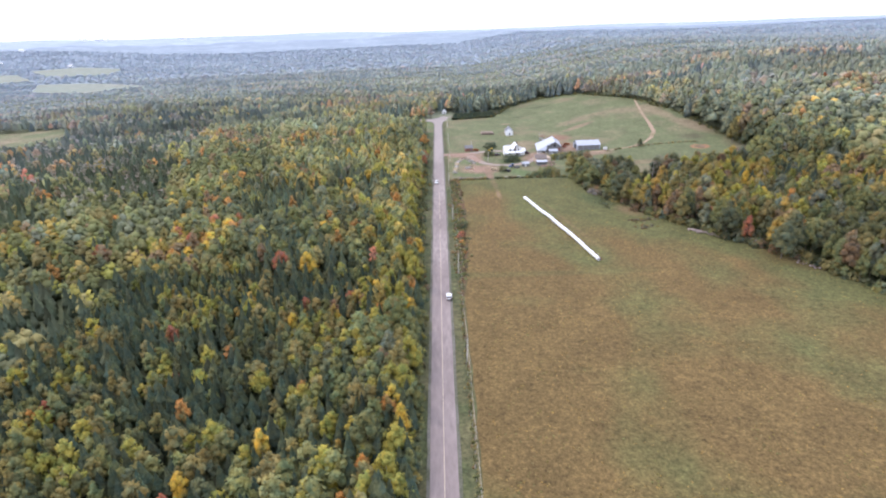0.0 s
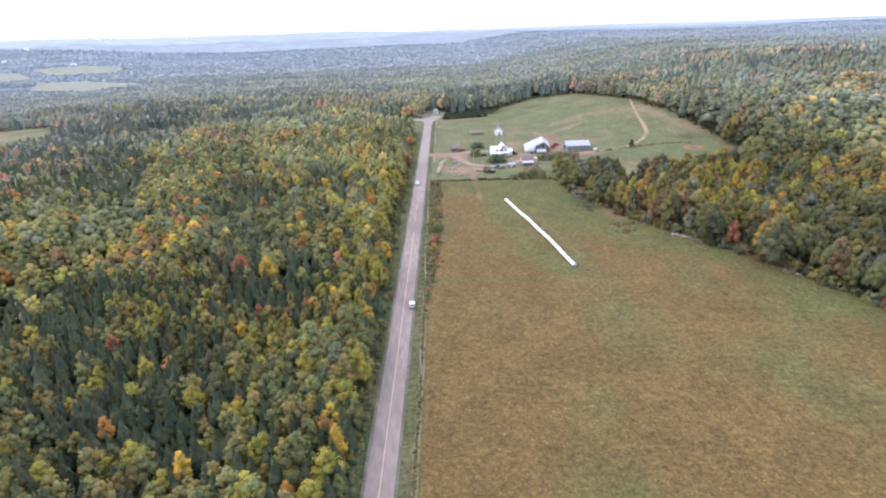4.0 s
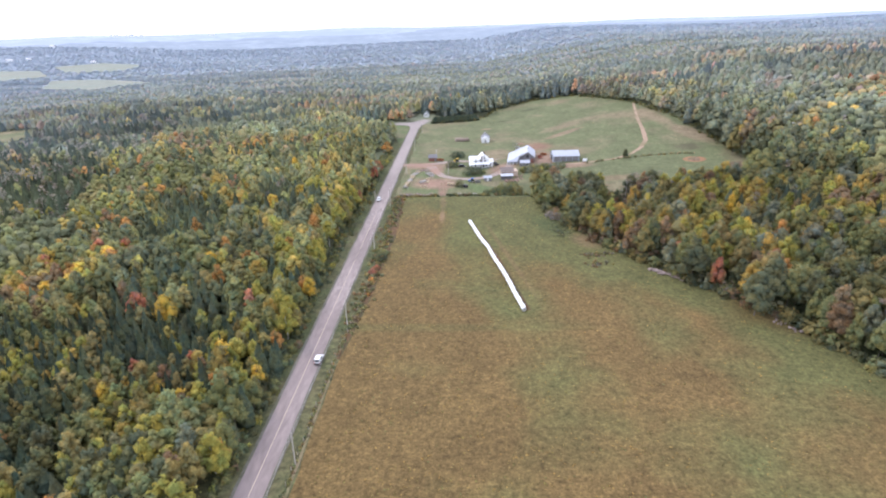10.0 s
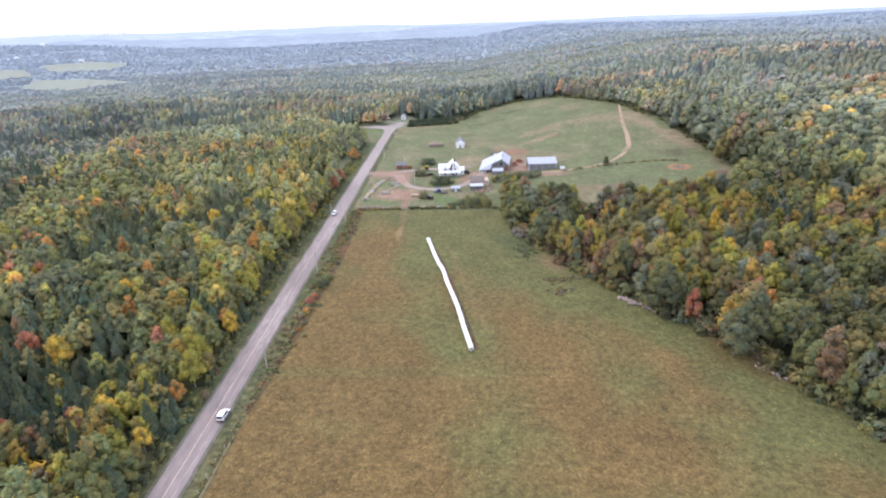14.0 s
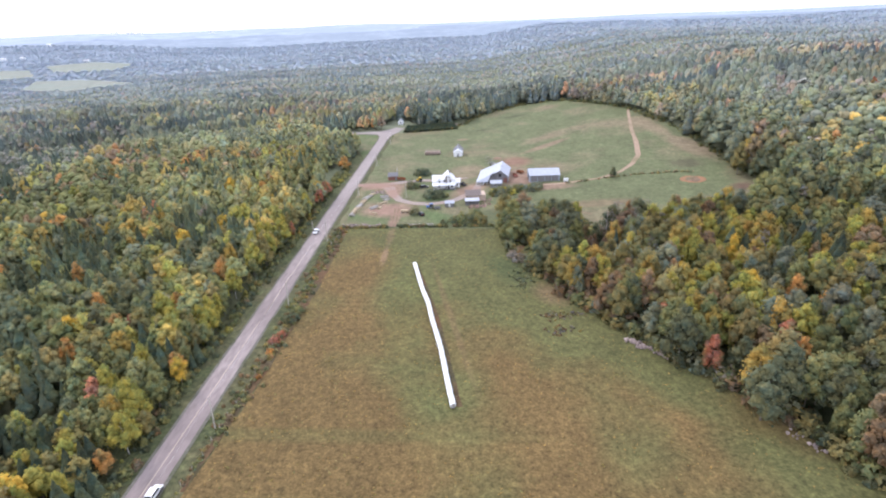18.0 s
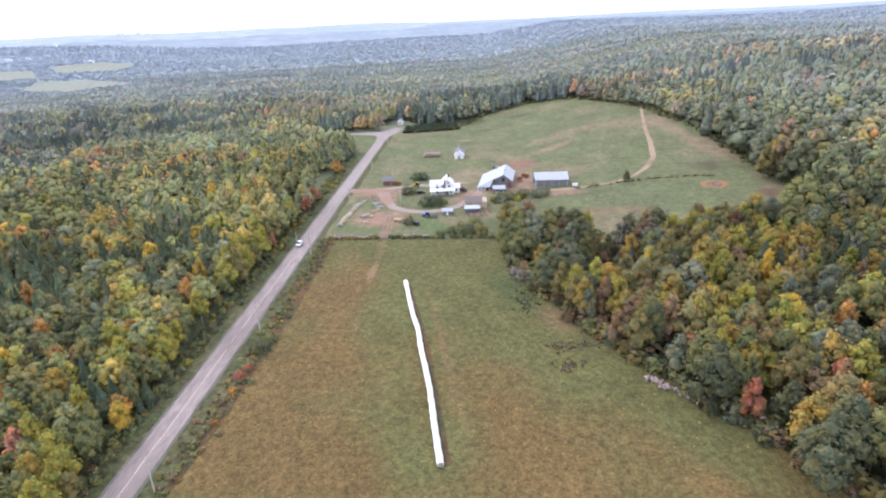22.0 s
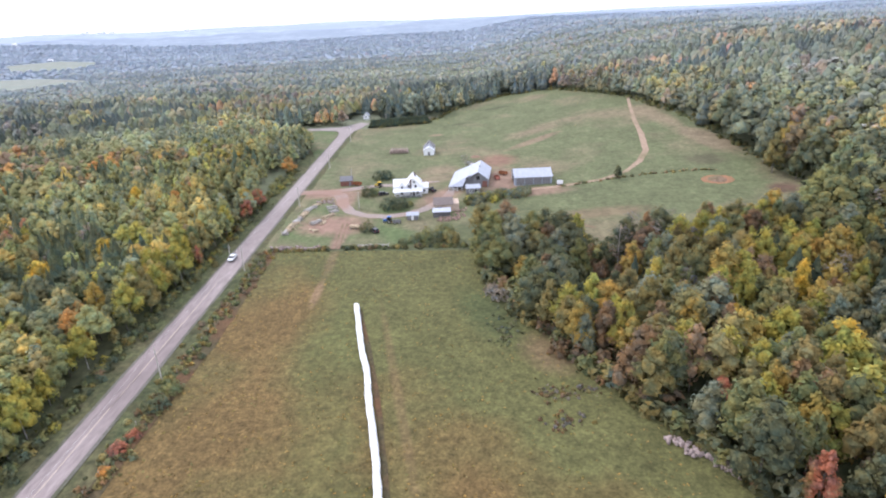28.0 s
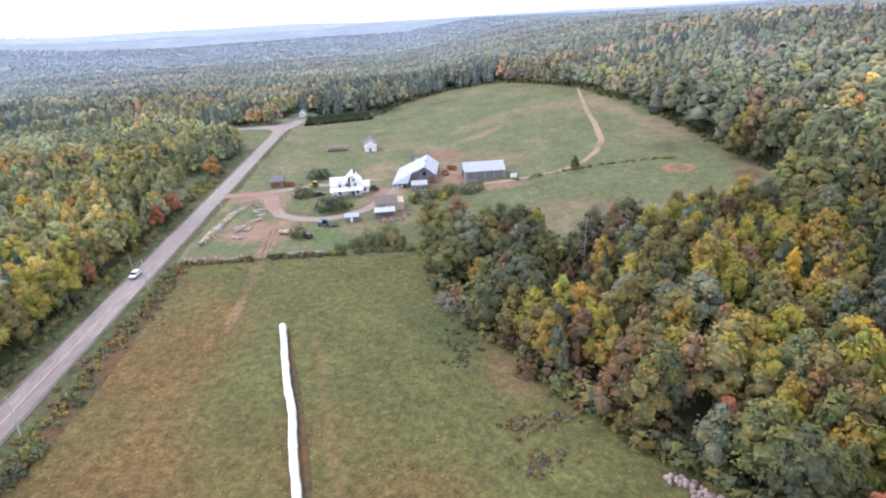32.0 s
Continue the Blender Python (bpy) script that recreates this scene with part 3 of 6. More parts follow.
def clumps(centres, normals, size, rng):
    """A triangle of leaves at each place, facing roughly along its normal."""
    n = len(centres)
    nn = normals + rng.normal(0, 0.35, (n, 3))
    nn /= np.linalg.norm(nn, axis=1)[:, None]
    u = np.cross(nn, rng.normal(0, 1, (n, 3)))
    u /= np.linalg.norm(u, axis=1)[:, None] + 1e-9
    v = np.cross(nn, u)
    s = (size * rng.uniform(0.7, 1.35, n))[:, None]
    return np.stack([centres + u * s, centres + (-0.5 * u + 0.87 * v) * s * rng.uniform(0.7, 1.2, (n, 1)), centres + (-0.5 * u - 0.87 * v) * s], 1)


def ball():
    """The corners of a small ball's triangles, without those that face straight down."""
    bm = bmesh.new()
    bmesh.ops.create_icosphere(bm, subdivisions=1, radius=1)
    t = np.array([[v.co[:] for v in f.verts] for f in bm.faces])
    bm.free()
    return t[t.mean(axis=1)[:, 2] > -0.45]


BALL = ball()


def lobed(seed, count, leaves, fat=1.0, low=0.26, leaf=0.03):
    """A crown of rounded boughs for a tree 1 high, with loose leaves on them; also how each corner faces."""
    rng = np.random.default_rng(seed)
    rise = np.concatenate([[1.0], 1 - (np.arange(1, count) / count) ** 0.8])
    ang = np.arange(count) * 2.4 + rng.uniform(-0.4, 0.4, count)
    out = 0.19 * np.clip(1 - (rise * 0.99) ** 1.7, 0, 1) ** 0.6 * rng.uniform(0.7, 1.2, count)
    size = (0.085 + 0.05 * (1 - rise)) * rng.uniform(0.7, 1.3, count) * (11 / count) ** 0.3
    mid = np.stack([np.cos(ang) * out * fat, np.sin(ang) * out * fat, low + 0.1 + (0.8 - low) * rise + rng.normal(0, 0.02, count)], 1)
    tris, ways = [], []
    for c, r in zip(mid, size):
        k = 1 + 0.22 * np.sin(BALL[..., 0] * 4 + seed + c[0] * 40) * np.sin(BALL[..., 1] * 5 + c[1] * 40) + 0.16 * np.sin(BALL[..., 2] * 7 + BALL[..., 0] * 6 + c[0] * 90)
        t = BALL * (0.9 * k * r)[..., None] * [fat, fat, 1.12] + c
        tris.append(t)
        ways.append(BALL * 0.6 + crown_facing(t, 0.42, 0.1) * 0.55)
    if leaves:
        which = rng.integers(0, count, leaves)
        d = rng.normal(0, 1, (leaves, 3))
        d[:, 2] += 0.3
        d /= np.linalg.norm(d, axis=1)[:, None]
        pos = mid[which] + d * (size[which] * rng.uniform(0.8, 1.42, leaves))[:, None] * [fat, fat, 1.12]
        t = clumps(pos, d * 0.8 + [0, 0, 0.35], leaf, rng)
        tris.append(t)
        ways.append(np.repeat(d[:, None], 3, axis=1) * 0.6 + crown_facing(t, 0.42, 0.1) * 0.55)
    ways = np.concatenate(ways)
    return np.concatenate(tris), ways / (np.linalg.norm(ways, axis=-1)[..., None] + 1e-9)


def spruce(seed, tiers, sides, needles):
    """A spruce of ragged skirts and drooping needles; also how each corner faces."""
    t = np.concatenate([fir(sides, tiers, seed), conifer(needles, seed + 7)]) if needles else fir(sides, tiers, seed)
    return t, crown_facing(t, 0.3)


def broadleaf(n, seed, fat=1.0, low=0.22, full=1.0):
    """A crown of uneven, layered boughs for a tree 1 high."""
    rng = np.random.default_rng(seed)
    k = int(rng.integers(10, 14))
    ang = rng.uniform(0, 2 * math.pi, k) + np.arange(k) * 2.4
    lz = np.linspace(low + 0.12, 0.88, k) + rng.normal(0, 0.03, k)
    rise = np.clip((lz - low) / (1 - low), 0.05, 0.97)
    lr = 0.19 * np.sin(rise ** 0.8 * math.pi) ** 0.7 * rng.uniform(0.55, 1.2, k)
    centre = np.stack([np.cos(ang) * lr * fat, np.sin(ang) * lr * fat, lz], 1)
    radius = 0.125 * rng.uniform(0.75, 1.3, k) * (1.15 - 0.5 * rise)
    which = rng.integers(0, k, n)
    d = rng.normal(0, 1, (n, 3))
    d[:, 2] += 0.35
    d /= np.linalg.norm(d, axis=1)[:, None]
    pos = centre[which] + d * (radius[which] * rng.uniform(0.6, 1.18, n))[:, None] * [fat, fat, 0.85]
    return clumps(pos, 0.6 * d + [0, 0, 0.45], 0.78 * math.sqrt(2.6 / n) * 0.5 * full, rng)


def conifer(n, seed, fat=1.0):
    """Drooping tiers of needles for a spruce 1 high."""
    rng = np.random.default_rng(seed)
    z = 1 - 0.93 * np.sqrt(rng.uniform(0.004, 1, n))
    a = rng.uniform(0, 2 * math.pi, n)
    reach = (0.02 + 0.2 * (1 - z)) * rng.uniform(0.75, 1.2, n) * fat
    half = 0.5 * rng.uniform(0.5, 0.9, n)
    inner = np.stack([np.cos(a) * reach * 0.15, np.sin(a) * reach * 0.15, z + 0.05], 1)
    p = np.stack([np.cos(a + half) * reach, np.sin(a + half) * reach, z - 0.35 * reach + rng.normal(0, 0.012, n)], 1)
    q = np.stack([np.cos(a - half) * reach, np.sin(a - half) * reach, z - 0.35 * reach + rng.normal(0, 0.012, n)], 1)
    return np.stack([inner, p, q], 1)


def dome(sides, rings, seed, low=0.2, wide=0.24, loose=0, tip=1.0):
    """A lumpy crown for a tree 1 high: a closed uneven canopy, with some loose clumps on it."""
    rng = np.random.default_rng(seed)
    prof = [(low + (tip - low) * v, wide * min(1.0, (v / 0.18) ** 0.6) * (1 - v ** 1.8) ** 0.8) for v in np.linspace(0.16, 0.52 + 0.09 * rings, rings)]
    rows = []
    for j, (z, r) in enumerate(prof):
        a = np.arange(sides) * 2 * math.pi / sides + (j % 2) * math.pi / sides
        k = 1 + 0.3 * np.sin(a * 2 + seed + j * 1.1) * np.sin(a * 3 - seed * 0.7 + j) + rng.normal(0, 0.12, sides)
        rows.append(np.stack([np.cos(a) * r * k, np.sin(a) * r * k, z + rng.normal(0, 0.035, sides)], 1))
    top, tris = np.array([rng.normal(0, 0.03), rng.normal(0, 0.03), tip * 0.99]), []
    for p, q in zip(rows, rows[1:]):
        for i in range(sides):
            e = (i + 1) % sides
            tris += [(p[i], p[e], q[i]), (p[e], q[e], q[i])]
    for i in range(sides):
        tris.append((rows[-1][i], rows[-1][(i + 1) % sides], top))
    tris = np.array(tris)
    if loose:
        mid = tris.mean(axis=1)
        pick = rng.integers(0, len(mid), loose)
        d = mid[pick] - [0, 0, 0.45]
        d /= np.linalg.norm(d, axis=1)[:, None]
        tris = np.concatenate([tris, clumps(mid[pick] + d * rng.uniform(-0.01, 0.05, (loose, 1)) + rng.normal(0, 0.03, (loose, 3)), d, 0.085, rng)])
    return tris


def fir(sides, tiers, seed, loose=0):
    """A spruce 1 high of ragged overlapping skirts."""
    rng = np.random.default_rng(seed)
    tris = []
    for j in range(tiers):
        z0, z1 = 0.1 + 0.85 * j / tiers, min(1.0, 0.1 + 0.85 * (j + 1.7) / tiers)
        r = 0.24 * (1 - j / (tiers + 0.4))
        a = np.arange(sides) * 2 * math.pi / sides + j * 0.5
        k = rng.uniform(0.7, 1.25, sides)
        ring = np.stack([np.cos(a) * r * k, np.sin(a) * r * k, z0 - 0.02 * k], 1)
        for i in range(sides):
            tris.append((ring[i], ring[(i + 1) % sides], np.array([0, 0, z1])))
    tris = np.array(tris)
    return np.concatenate([tris, conifer(loose, seed + 50, 1.05)]) if loose else tris


def crown_facing(t, mid, lift=0.08):
    """How each corner of the clumps faces, away from the middle of its crown."""
    d = t - np.array([0, 0, mid])
    d[..., 2] += lift
    return d / (np.linalg.norm(d, axis=-1)[..., None] + 1e-9)


def stem(sides, top, thick):
    """A tapered trunk, as triangles."""
    out = []
    for i in range(sides):
        a, b = 2 * math.pi * i / sides, 2 * math.pi * (i + 1) / sides
        p, q = (math.cos(a) * thick, math.sin(a) * thick, -0.02), (math.cos(b) * thick, math.sin(b) * thick, -0.02)
        r, s = (math.cos(a) * thick * 0.35, math.sin(a) * thick * 0.35, top), (math.cos(b) * thick * 0.35, math.sin(b) * thick * 0.35, top)
        out += [(p, q, s), (p, s, r)]
    return np.array(out)


def limbs(seed, low=0.22, thick=0.006):
    """Boughs that fork from the trunk, as slim three-sided spikes."""
    rng = np.random.default_rng(seed)
    out = []
    for i in range(7):
        a, z = i * 2.4 + rng.uniform(-0.4, 0.4), low + 0.08 + 0.07 * i
        tip = np.array([math.cos(a) * 0.17, math.sin(a) * 0.17, z + 0.16])
        foot = [np.array([math.cos(b) * thick, math.sin(b) * thick, z]) for b in (0, 2.1, 4.2)]
        out += [(foot[0], foot[1], tip), (foot[1], foot[2], tip), (foot[2], foot[0], tip)]
    return np.array(out)


# the colours of the season
GREEN, DEEP, OLIVE, LIME, GOLD, YELLOW_LEAF, AMBER, RED_LEAF, BROWN, SPRUCE, BARE, SILVER = range(12)
LEAF = np.array([(0.172, 0.182, 0.078), (0.12, 0.132, 0.074), (0.208, 0.182, 0.076), (0.282, 0.262, 0.064), (0.32, 0.236, 0.068), (0.5, 0.34, 0.06),
                 (0.41, 0.21, 0.07), (0.35, 0.135, 0.085), (0.212, 0.146, 0.085), (0.076, 0.096, 0.06), (0.24, 0.215, 0.18), (0.176, 0.194, 0.13)])
HAZE_BLUE = (0.265, 0.335, 0.45)   # haze tint, mixed into the leaf colours of the far slopes
COMMON = (0.165, 0.17, 0.088)
DIMMED = np.array((0.85, 0.84, 0.85))   # dimmer light put into the leaf colour of the hardwoods round the field
LEAF_WORDS = ["green", "deep green", "olive green", "lime green", "golden green", "bright yellow", "amber orange", "scarlet red", "rusty brown", "dark green", "grey leafless", "silvery green"]


def fbm(x, y, s, seed):
    """Smooth noise from -1 to 1 with features of s metres."""
    out = np.zeros(np.shape(x))
    for i in range(3):
        k = 2.0 ** i / s
        ph = seed * 1.7 + i * 2.1
        out += (np.sin(x * k * 2.1 + ph + 1.3 * np.sin(y * k * 1.7 + ph * 2)) * np.sin(y * k * 2.3 - ph + 1.1 * np.sin(x * k * 1.9 + ph))) / 1.6 ** i
    return out / 1.6


def dimming(x, y):
    """The factor that darkens the leaf colour at a place, as dimmer light would."""
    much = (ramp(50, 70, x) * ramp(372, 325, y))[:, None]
    return 1 - much * (1 - DIMMED)


def inside(x, y, poly):
    hit = np.zeros(np.shape(x), bool)
    n = len(poly)
    for i in range(n):
        (x1, y1), (x2, y2) = poly[i], poly[(i + 1) % n]
        cross = ((y1 > y) != (y2 > y)) & (x < (x2 - x1) * (y - y1) / (y2 - y1 + 1e-9) + x1)
        hit ^= cross
    return hit


OPEN_LAND = [(-9, -400), (330, -400), (262, 20)] + WOOD_EDGE + WOOD_BACK + HILL_EDGE + [(-9, 560)]
GROVE_GAP = [(108, 296), (117, 292), (128, 318), (132, 352), (117, 352), (113, 322)]   # low scrub between the corner grove and the wood
ROAD_CORNER = [(-7, 455), (-11, 490), (-26, 522), (-62, 543), (-62, 562), (0, 562), (0, 455)]
LANE_SIDE = [(6, 548), (50, 558), (57, 571), (58, 578), (30, 573), (6, 590)]
CLEARING = [(-400, 600), (-345, 560), (-365, 470), (-430, 415), (-700, 415), (-780, 560), (-600, 600)]


def wooded(x, y):
    """Where trees may stand: off the fields, the roads and the farm."""
    edge = -8.7 - 3.4 * ramp(170, 260, y) + 2.2 * fbm(x * 0 + 3, y, 14, 5) - 8 * ramp(398, 412, y) * ramp(462, 446, y)
    free = ~inside(x, y, OPEN_LAND) | (x < edge) & (y < 545)
    free &= ~((x > edge) & (x < 8) & (y < 545)) & ~((np.abs(y - 552) < 7) & (x < 12) & (x > -70)) & ~((np.abs(x - 4) < 11) & (y > 545) & (y < 596))
    free &= ~((np.abs(y - 567 - (x - 14) * 0.28) < 4) & (x > 4) & (x < 58))
    for poly in [CLEARING, LANE_SIDE, ROAD_CORNER] + VALLEY:
        free &= ~inside(x, y, poly)
    return free


# trees that stand out by their colour: place, kind, height
EDGE_TREES = ((135.2, 233.7, RED_LEAF, 14.5), (128.6, 239.5, DEEP, 14), (129, 246.8, GREEN, 13), (157.9, 233.1, AMBER, 12), (143.3, 225, GOLD, 12), (140.5, 215.3, DEEP, 13), (147.9, 220.4, DEEP, 15), (158.8, 242, RED_LEAF, 14), (129.1, 257.3, RED_LEAF, 10), (121.9, 268.3, BROWN, 11), (112.3, 264.8, BROWN, 10))
FIELD_WOOD_TREES = ((159.9, 270.3, YELLOW_LEAF, 14), (172.1, 265.4, AMBER, 14), (162.8, 243.2, LIME, 13), (180, 260.6, AMBER, 12), (133.4, 266.8, LIME, 12), (145.4, 252.1, BROWN, 12), (148, 303.3, GOLD, 14), (166, 298.6, YELLOW_LEAF, 14), (162.3, 312.1, LIME, 14), (183.7, 313.6, GOLD, 14), (137.1, 307.7, OLIVE, 14), (142.2, 282.1, YELLOW_LEAF, 12))
CORNER_TREES = ((88.6, 321.9, GREEN, 13), (92.9, 325.4, SILVER, 13), (100.8, 328.5, OLIVE, 12), (95.3, 314.8, GOLD, 10), (93.8, 312.9, SILVER, 5), (102.9, 319.9, DEEP, 13), (129, 331, DEEP, 12), (136, 334, BROWN, 12), (133, 326, DEEP, 12), (141, 336, DEEP, 13), (126, 327, BARE, 12), (131.5, 334, BARE, 13), (137.5, 329, BARE, 12), (145, 339, BARE, 12))
ROAD_TREES = ((-10.8, 227, YELLOW_LEAF, 10), (-14, 231.5, AMBER, 8), (-22.5, 230, LIME, 12), (-13, 210.4, LIME, 11), (-18.7, 208.6, GOLD, 11), (-11.8, 217, GREEN, 12), (-30.2, 256, LIME, 14), (-32.8, 236, GOLD, 12), (-26.8, 220, LIME, 12), (-51.6, 132.4, LIME, 13), (-11.2, 201, LIME, 12), (-16, 186, LIME, 13), (-58, 113, LIME, 12), (-24.4, 250.4, LIME, 12), (-23.8, 260.8, AMBER, 10), (-23.4, 285.7, AMBER, 12), (-15.4, 276.7, LIME, 12), (-15.7, 257.5, LIME, 12), (-11, 378.1, RED_LEAF, 10), (-14.2, 386.9, GOLD, 11), (-12, 333.9, RED_LEAF, 9), (-13.8, 362.8, LIME, 12), (-21, 320.7, LIME, 13), (-21.2, 310.3, LIME, 13), (-15.7, 297.8, LIME, 13), (-13.6, 323.7, LIME, 13), (-16.7, 347.5, GOLD, 12), (-26, 300, GOLD, 12), (-26.1, 293.3, AMBER, 10), (-22.3, 171.3, AMBER, 11), (-11.9, 176, YELLOW_LEAF, 11), (-15.5, 121, AMBER, 12), (-11.6, 115, YELLOW_LEAF, 14), (-12.4, 107, LIME, 15), (-14, 99, LIME, 14), (-13.5, 140, OLIVE, 17), (-17, 146, SILVER, 17), (-12, 131, LIME, 15), (-45, 109, YELLOW_LEAF, 12), (-20.6, 161.9, LIME, 12), (-12.6, 194.5, AMBER, 10), (-23.1, 90.9, AMBER, 10), (-19.6, 101.3, AMBER, 11))
INNER_TREES = ((-28.1, 261.6, AMBER, 11), (-37.6, 249.5, RED_LEAF, 11), (-40.1, 246.3, AMBER, 12), (-54, 244.3, YELLOW_LEAF, 12), (-54, 259.1, AMBER, 12), (-48.4, 305.3, LIME, 12), (-53.1, 315.9, YELLOW_LEAF, 12), (-77.7, 283.1, AMBER, 12), (-44, 334.5, YELLOW_LEAF, 12), (-63.7, 391.3, YELLOW_LEAF, 12), (-43.5, 399.4, RED_LEAF, 12), (-43.2, 384.9, AMBER, 12), (-54.4, 208.6, YELLOW_LEAF, 12), (-49.4, 180, RED_LEAF, 11), (-34.1, 183.9, RED_LEAF, 11))
DEEP_TREES = ((-89, 161.5, RED_LEAF, 12), (-46, 232, AMBER, 12), (-51.1, 168, YELLOW_LEAF, 11), (-66.2, 212.2, RED_LEAF, 13), (-69.4, 122.2, AMBER, 11), (-72.3, 147.9, LIME, 11), (-148.5, 228, RED_LEAF, 12), (-61.2, 92.3, RED_LEAF, 11), (-99.7, 264, RED_LEAF, 12), (-157.7, 209.4, AMBER, 11), (-113.1, 162.1, YELLOW_LEAF, 11), (-59.5, 96.9, YELLOW_LEAF, 12), (-75.1, 107.2, LIME, 12), (-159.4, 262.9, AMBER, 12), (-54, 310, SPRUCE, 14), (-62, 312, DEEP, 14), (-71, 314, SPRUCE, 15), (-80, 313, DEEP, 14), (-90, 316, SPRUCE, 14))
HILL_TREES = ((212, 407, OLIVE, 14), (221, 415, GOLD, 15), (229, 423, AMBER, 15), (238, 417, OLIVE, 16), (246, 408, GREEN, 16), (227, 404, GREEN, 15), (217, 397, DEEP, 14), (235, 399, OLIVE, 15), (225, 392, DEEP, 13), (243, 429, GREEN, 15), (214, 419, SILVER, 14), (250, 420, OLIVE, 15), (331, 499, RED_LEAF, 14))
STRIKING = {"at the field's edge": EDGE_TREES, "within the field woods": FIELD_WOOD_TREES, "at the wood's corner": CORNER_TREES, "along the road": ROAD_TREES, "within the roadside woods": INNER_TREES, "deep in the roadside woods": DEEP_TREES, "on the hill above the pasture": HILL_TREES}
TAKEN = np.array([p[:2] for row in STRIKING.values() for p in row])


def stand(x0, x1, y0, y1, gap, seed, keep=None):
    """Tree places on a jittered grid."""
    rng = np.random.default_rng(seed)
    X, Y = np.meshgrid(np.arange(x0, x1, gap), np.arange(y0, y1, gap * 0.87))
    X = X + (np.arange(X.shape[0]) % 2)[:, None] * gap / 2
    X, Y = (X + rng.uniform(-0.42, 0.42, X.shape) * gap).ravel(), (Y + rng.uniform(-0.42, 0.42, Y.shape) * gap).ravel()
    ok = wooded(X, Y)
    near = np.abs(X) < 260
    ok[near] &= np.min(np.hypot(X[near][:, None] - TAKEN[:, 0], Y[near][:, None] - TAKEN[:, 1]), axis=1) > np.where(X[near] > 60, 4.5, 3.4)
    if keep is not None:
        ok &= keep(X, Y)
    return X[ok], Y[ok], rng


def species(x, y, rng):
    """The kind of tree at each place: spruce in stands, colour in drifts."""
    n = len(x)
    right = (x > 60) & (y < 560)
    dark = 1.2 * fbm(x, y, 46, 2) + 0.5 * fbm(x, y, 15, 7) + rng.normal(0, 1, n) * (0.25 + 0.3 * ramp(240, 190, y) * (x < 0)) + 0.4 * ramp(-40, -80, x) * ramp(210, 150, y)
    dark = dark - np.where(right, 0.42, 0) - np.where((x > -22) & (x < 0), 0.3, 0) + 0.22 * ramp(110, 30, np.hypot((x + 52) * 0.8, y - 165)) - 0.5 * ramp(40, 140, x) * ramp(600, 700, y)
    reach = np.hypot(x - 40, y - 100)
    dark = dark - 0.3 * ramp(320, 460, reach) + 0.9 * ramp(420, 560, reach) * np.maximum(fbm(x * 0.3, y, 90, 31), 0)
    dark = dark + 0.12 * ramp(170, 120, y) * (x < 0)
    dark = dark - 0.12 * ramp(-45, -85, x) * ramp(205, 240, y) * ramp(420, 380, y)
    warm = fbm(x, y, 70, 11) + rng.normal(0, 0.45, n) - 0.15 + 0.5 * ramp(-60, -120, x) * ramp(400, 300, y) * ramp(190, 230, y)
    pick = np.clip(0.54 + 0.14 * ramp(-34, -16, x) * (x < 0) * (y < 350) - 0.17 * (x < 0) * (y > 200) * (y < 560) + 0.14 * ramp(248, 275, y) * ramp(105, 125, x) * (y < 372) - 0.13 * ramp(230, 180, y) * (x < 0) - 0.2 * ramp(170, 220, x) * ramp(330, 350, y) + 0.32 * fbm(x, y, 52, 23) + 0.24 * fbm(x, y, 17, 19) + rng.normal(0, 1, n) * (0.17 - 0.07 * ramp(280, 420, reach)), 0, 0.999)
    kind = np.select([pick < 0.24, pick < 0.5, pick < 0.53, pick < 0.72, pick < 0.9], [DEEP, GREEN, SILVER, OLIVE, LIME], GOLD)
    kind = np.where(right, np.select([pick < 0.2, pick < 0.5, pick < 0.56, pick < 0.72, pick < 0.84, pick < 0.94], [DEEP, GREEN, SILVER, OLIVE, LIME, GOLD], BROWN), kind)
    hot = warm > np.where(right, 0.72, 0.86)
    p2 = rng.uniform(0, 1, n)
    kind = np.where(hot, np.select([p2 < 0.45, p2 < 0.56, p2 < np.where(right, 0.62, 0.7), p2 < 0.75], [GOLD, YELLOW_LEAF, AMBER, RED_LEAF], np.where(right, OLIVE, BROWN)), kind)
    kind = np.where(right & (kind == RED_LEAF), LIME, kind)
    kind = np.where(right & (kind == BROWN) & (rng.uniform(0, 1, n) < 0.5), GREEN, kind)
    kind = np.where(rng.uniform(0, 1, n) < np.where(right, 0.03, 0.015), BARE, kind)
    kind = np.where(rng.uniform(0, 1, n) < 0.02, SILVER, kind)
    dark = dark - 0.12 * ramp(-60, -35, x) * ramp(260, 320, y) * (x < 14)
    young = (x < 0) & (y < 245)
    kind = np.where(young & ((kind == SILVER) | (kind == BARE)), LIME, kind)
    kind = np.where(young & (kind == DEEP) & (rng.uniform(0, 1, n) < 0.5), np.where(x > -45, LIME, OLIVE), kind)
    kind = np.where(dark > 0.27 + 0.12 * ramp(200, 300, reach), SPRUCE, kind)
    corner = (x > 70) & (x < 112) & (y > 296) & (y < 372)
    kind = np.where(corner, rng.choice([DEEP, GREEN, BROWN, SILVER, OLIVE], n, p=[0.26, 0.28, 0.1, 0.22, 0.14]), kind)
    drift = fbm(x * 0.4, y, 64, 61) + rng.normal(0, 0.15, n)
    kind = np.where((reach > 330) & (drift > 0.42) & (kind != SPRUCE), rng.choice([BROWN, GOLD, AMBER, OLIVE, BARE], n, p=[0.3, 0.28, 0.14, 0.16, 0.12]), kind)
    dull = (x > 100) & (y < 238) & ((kind == LIME) | (kind == GOLD) | (kind == YELLOW_LEAF))
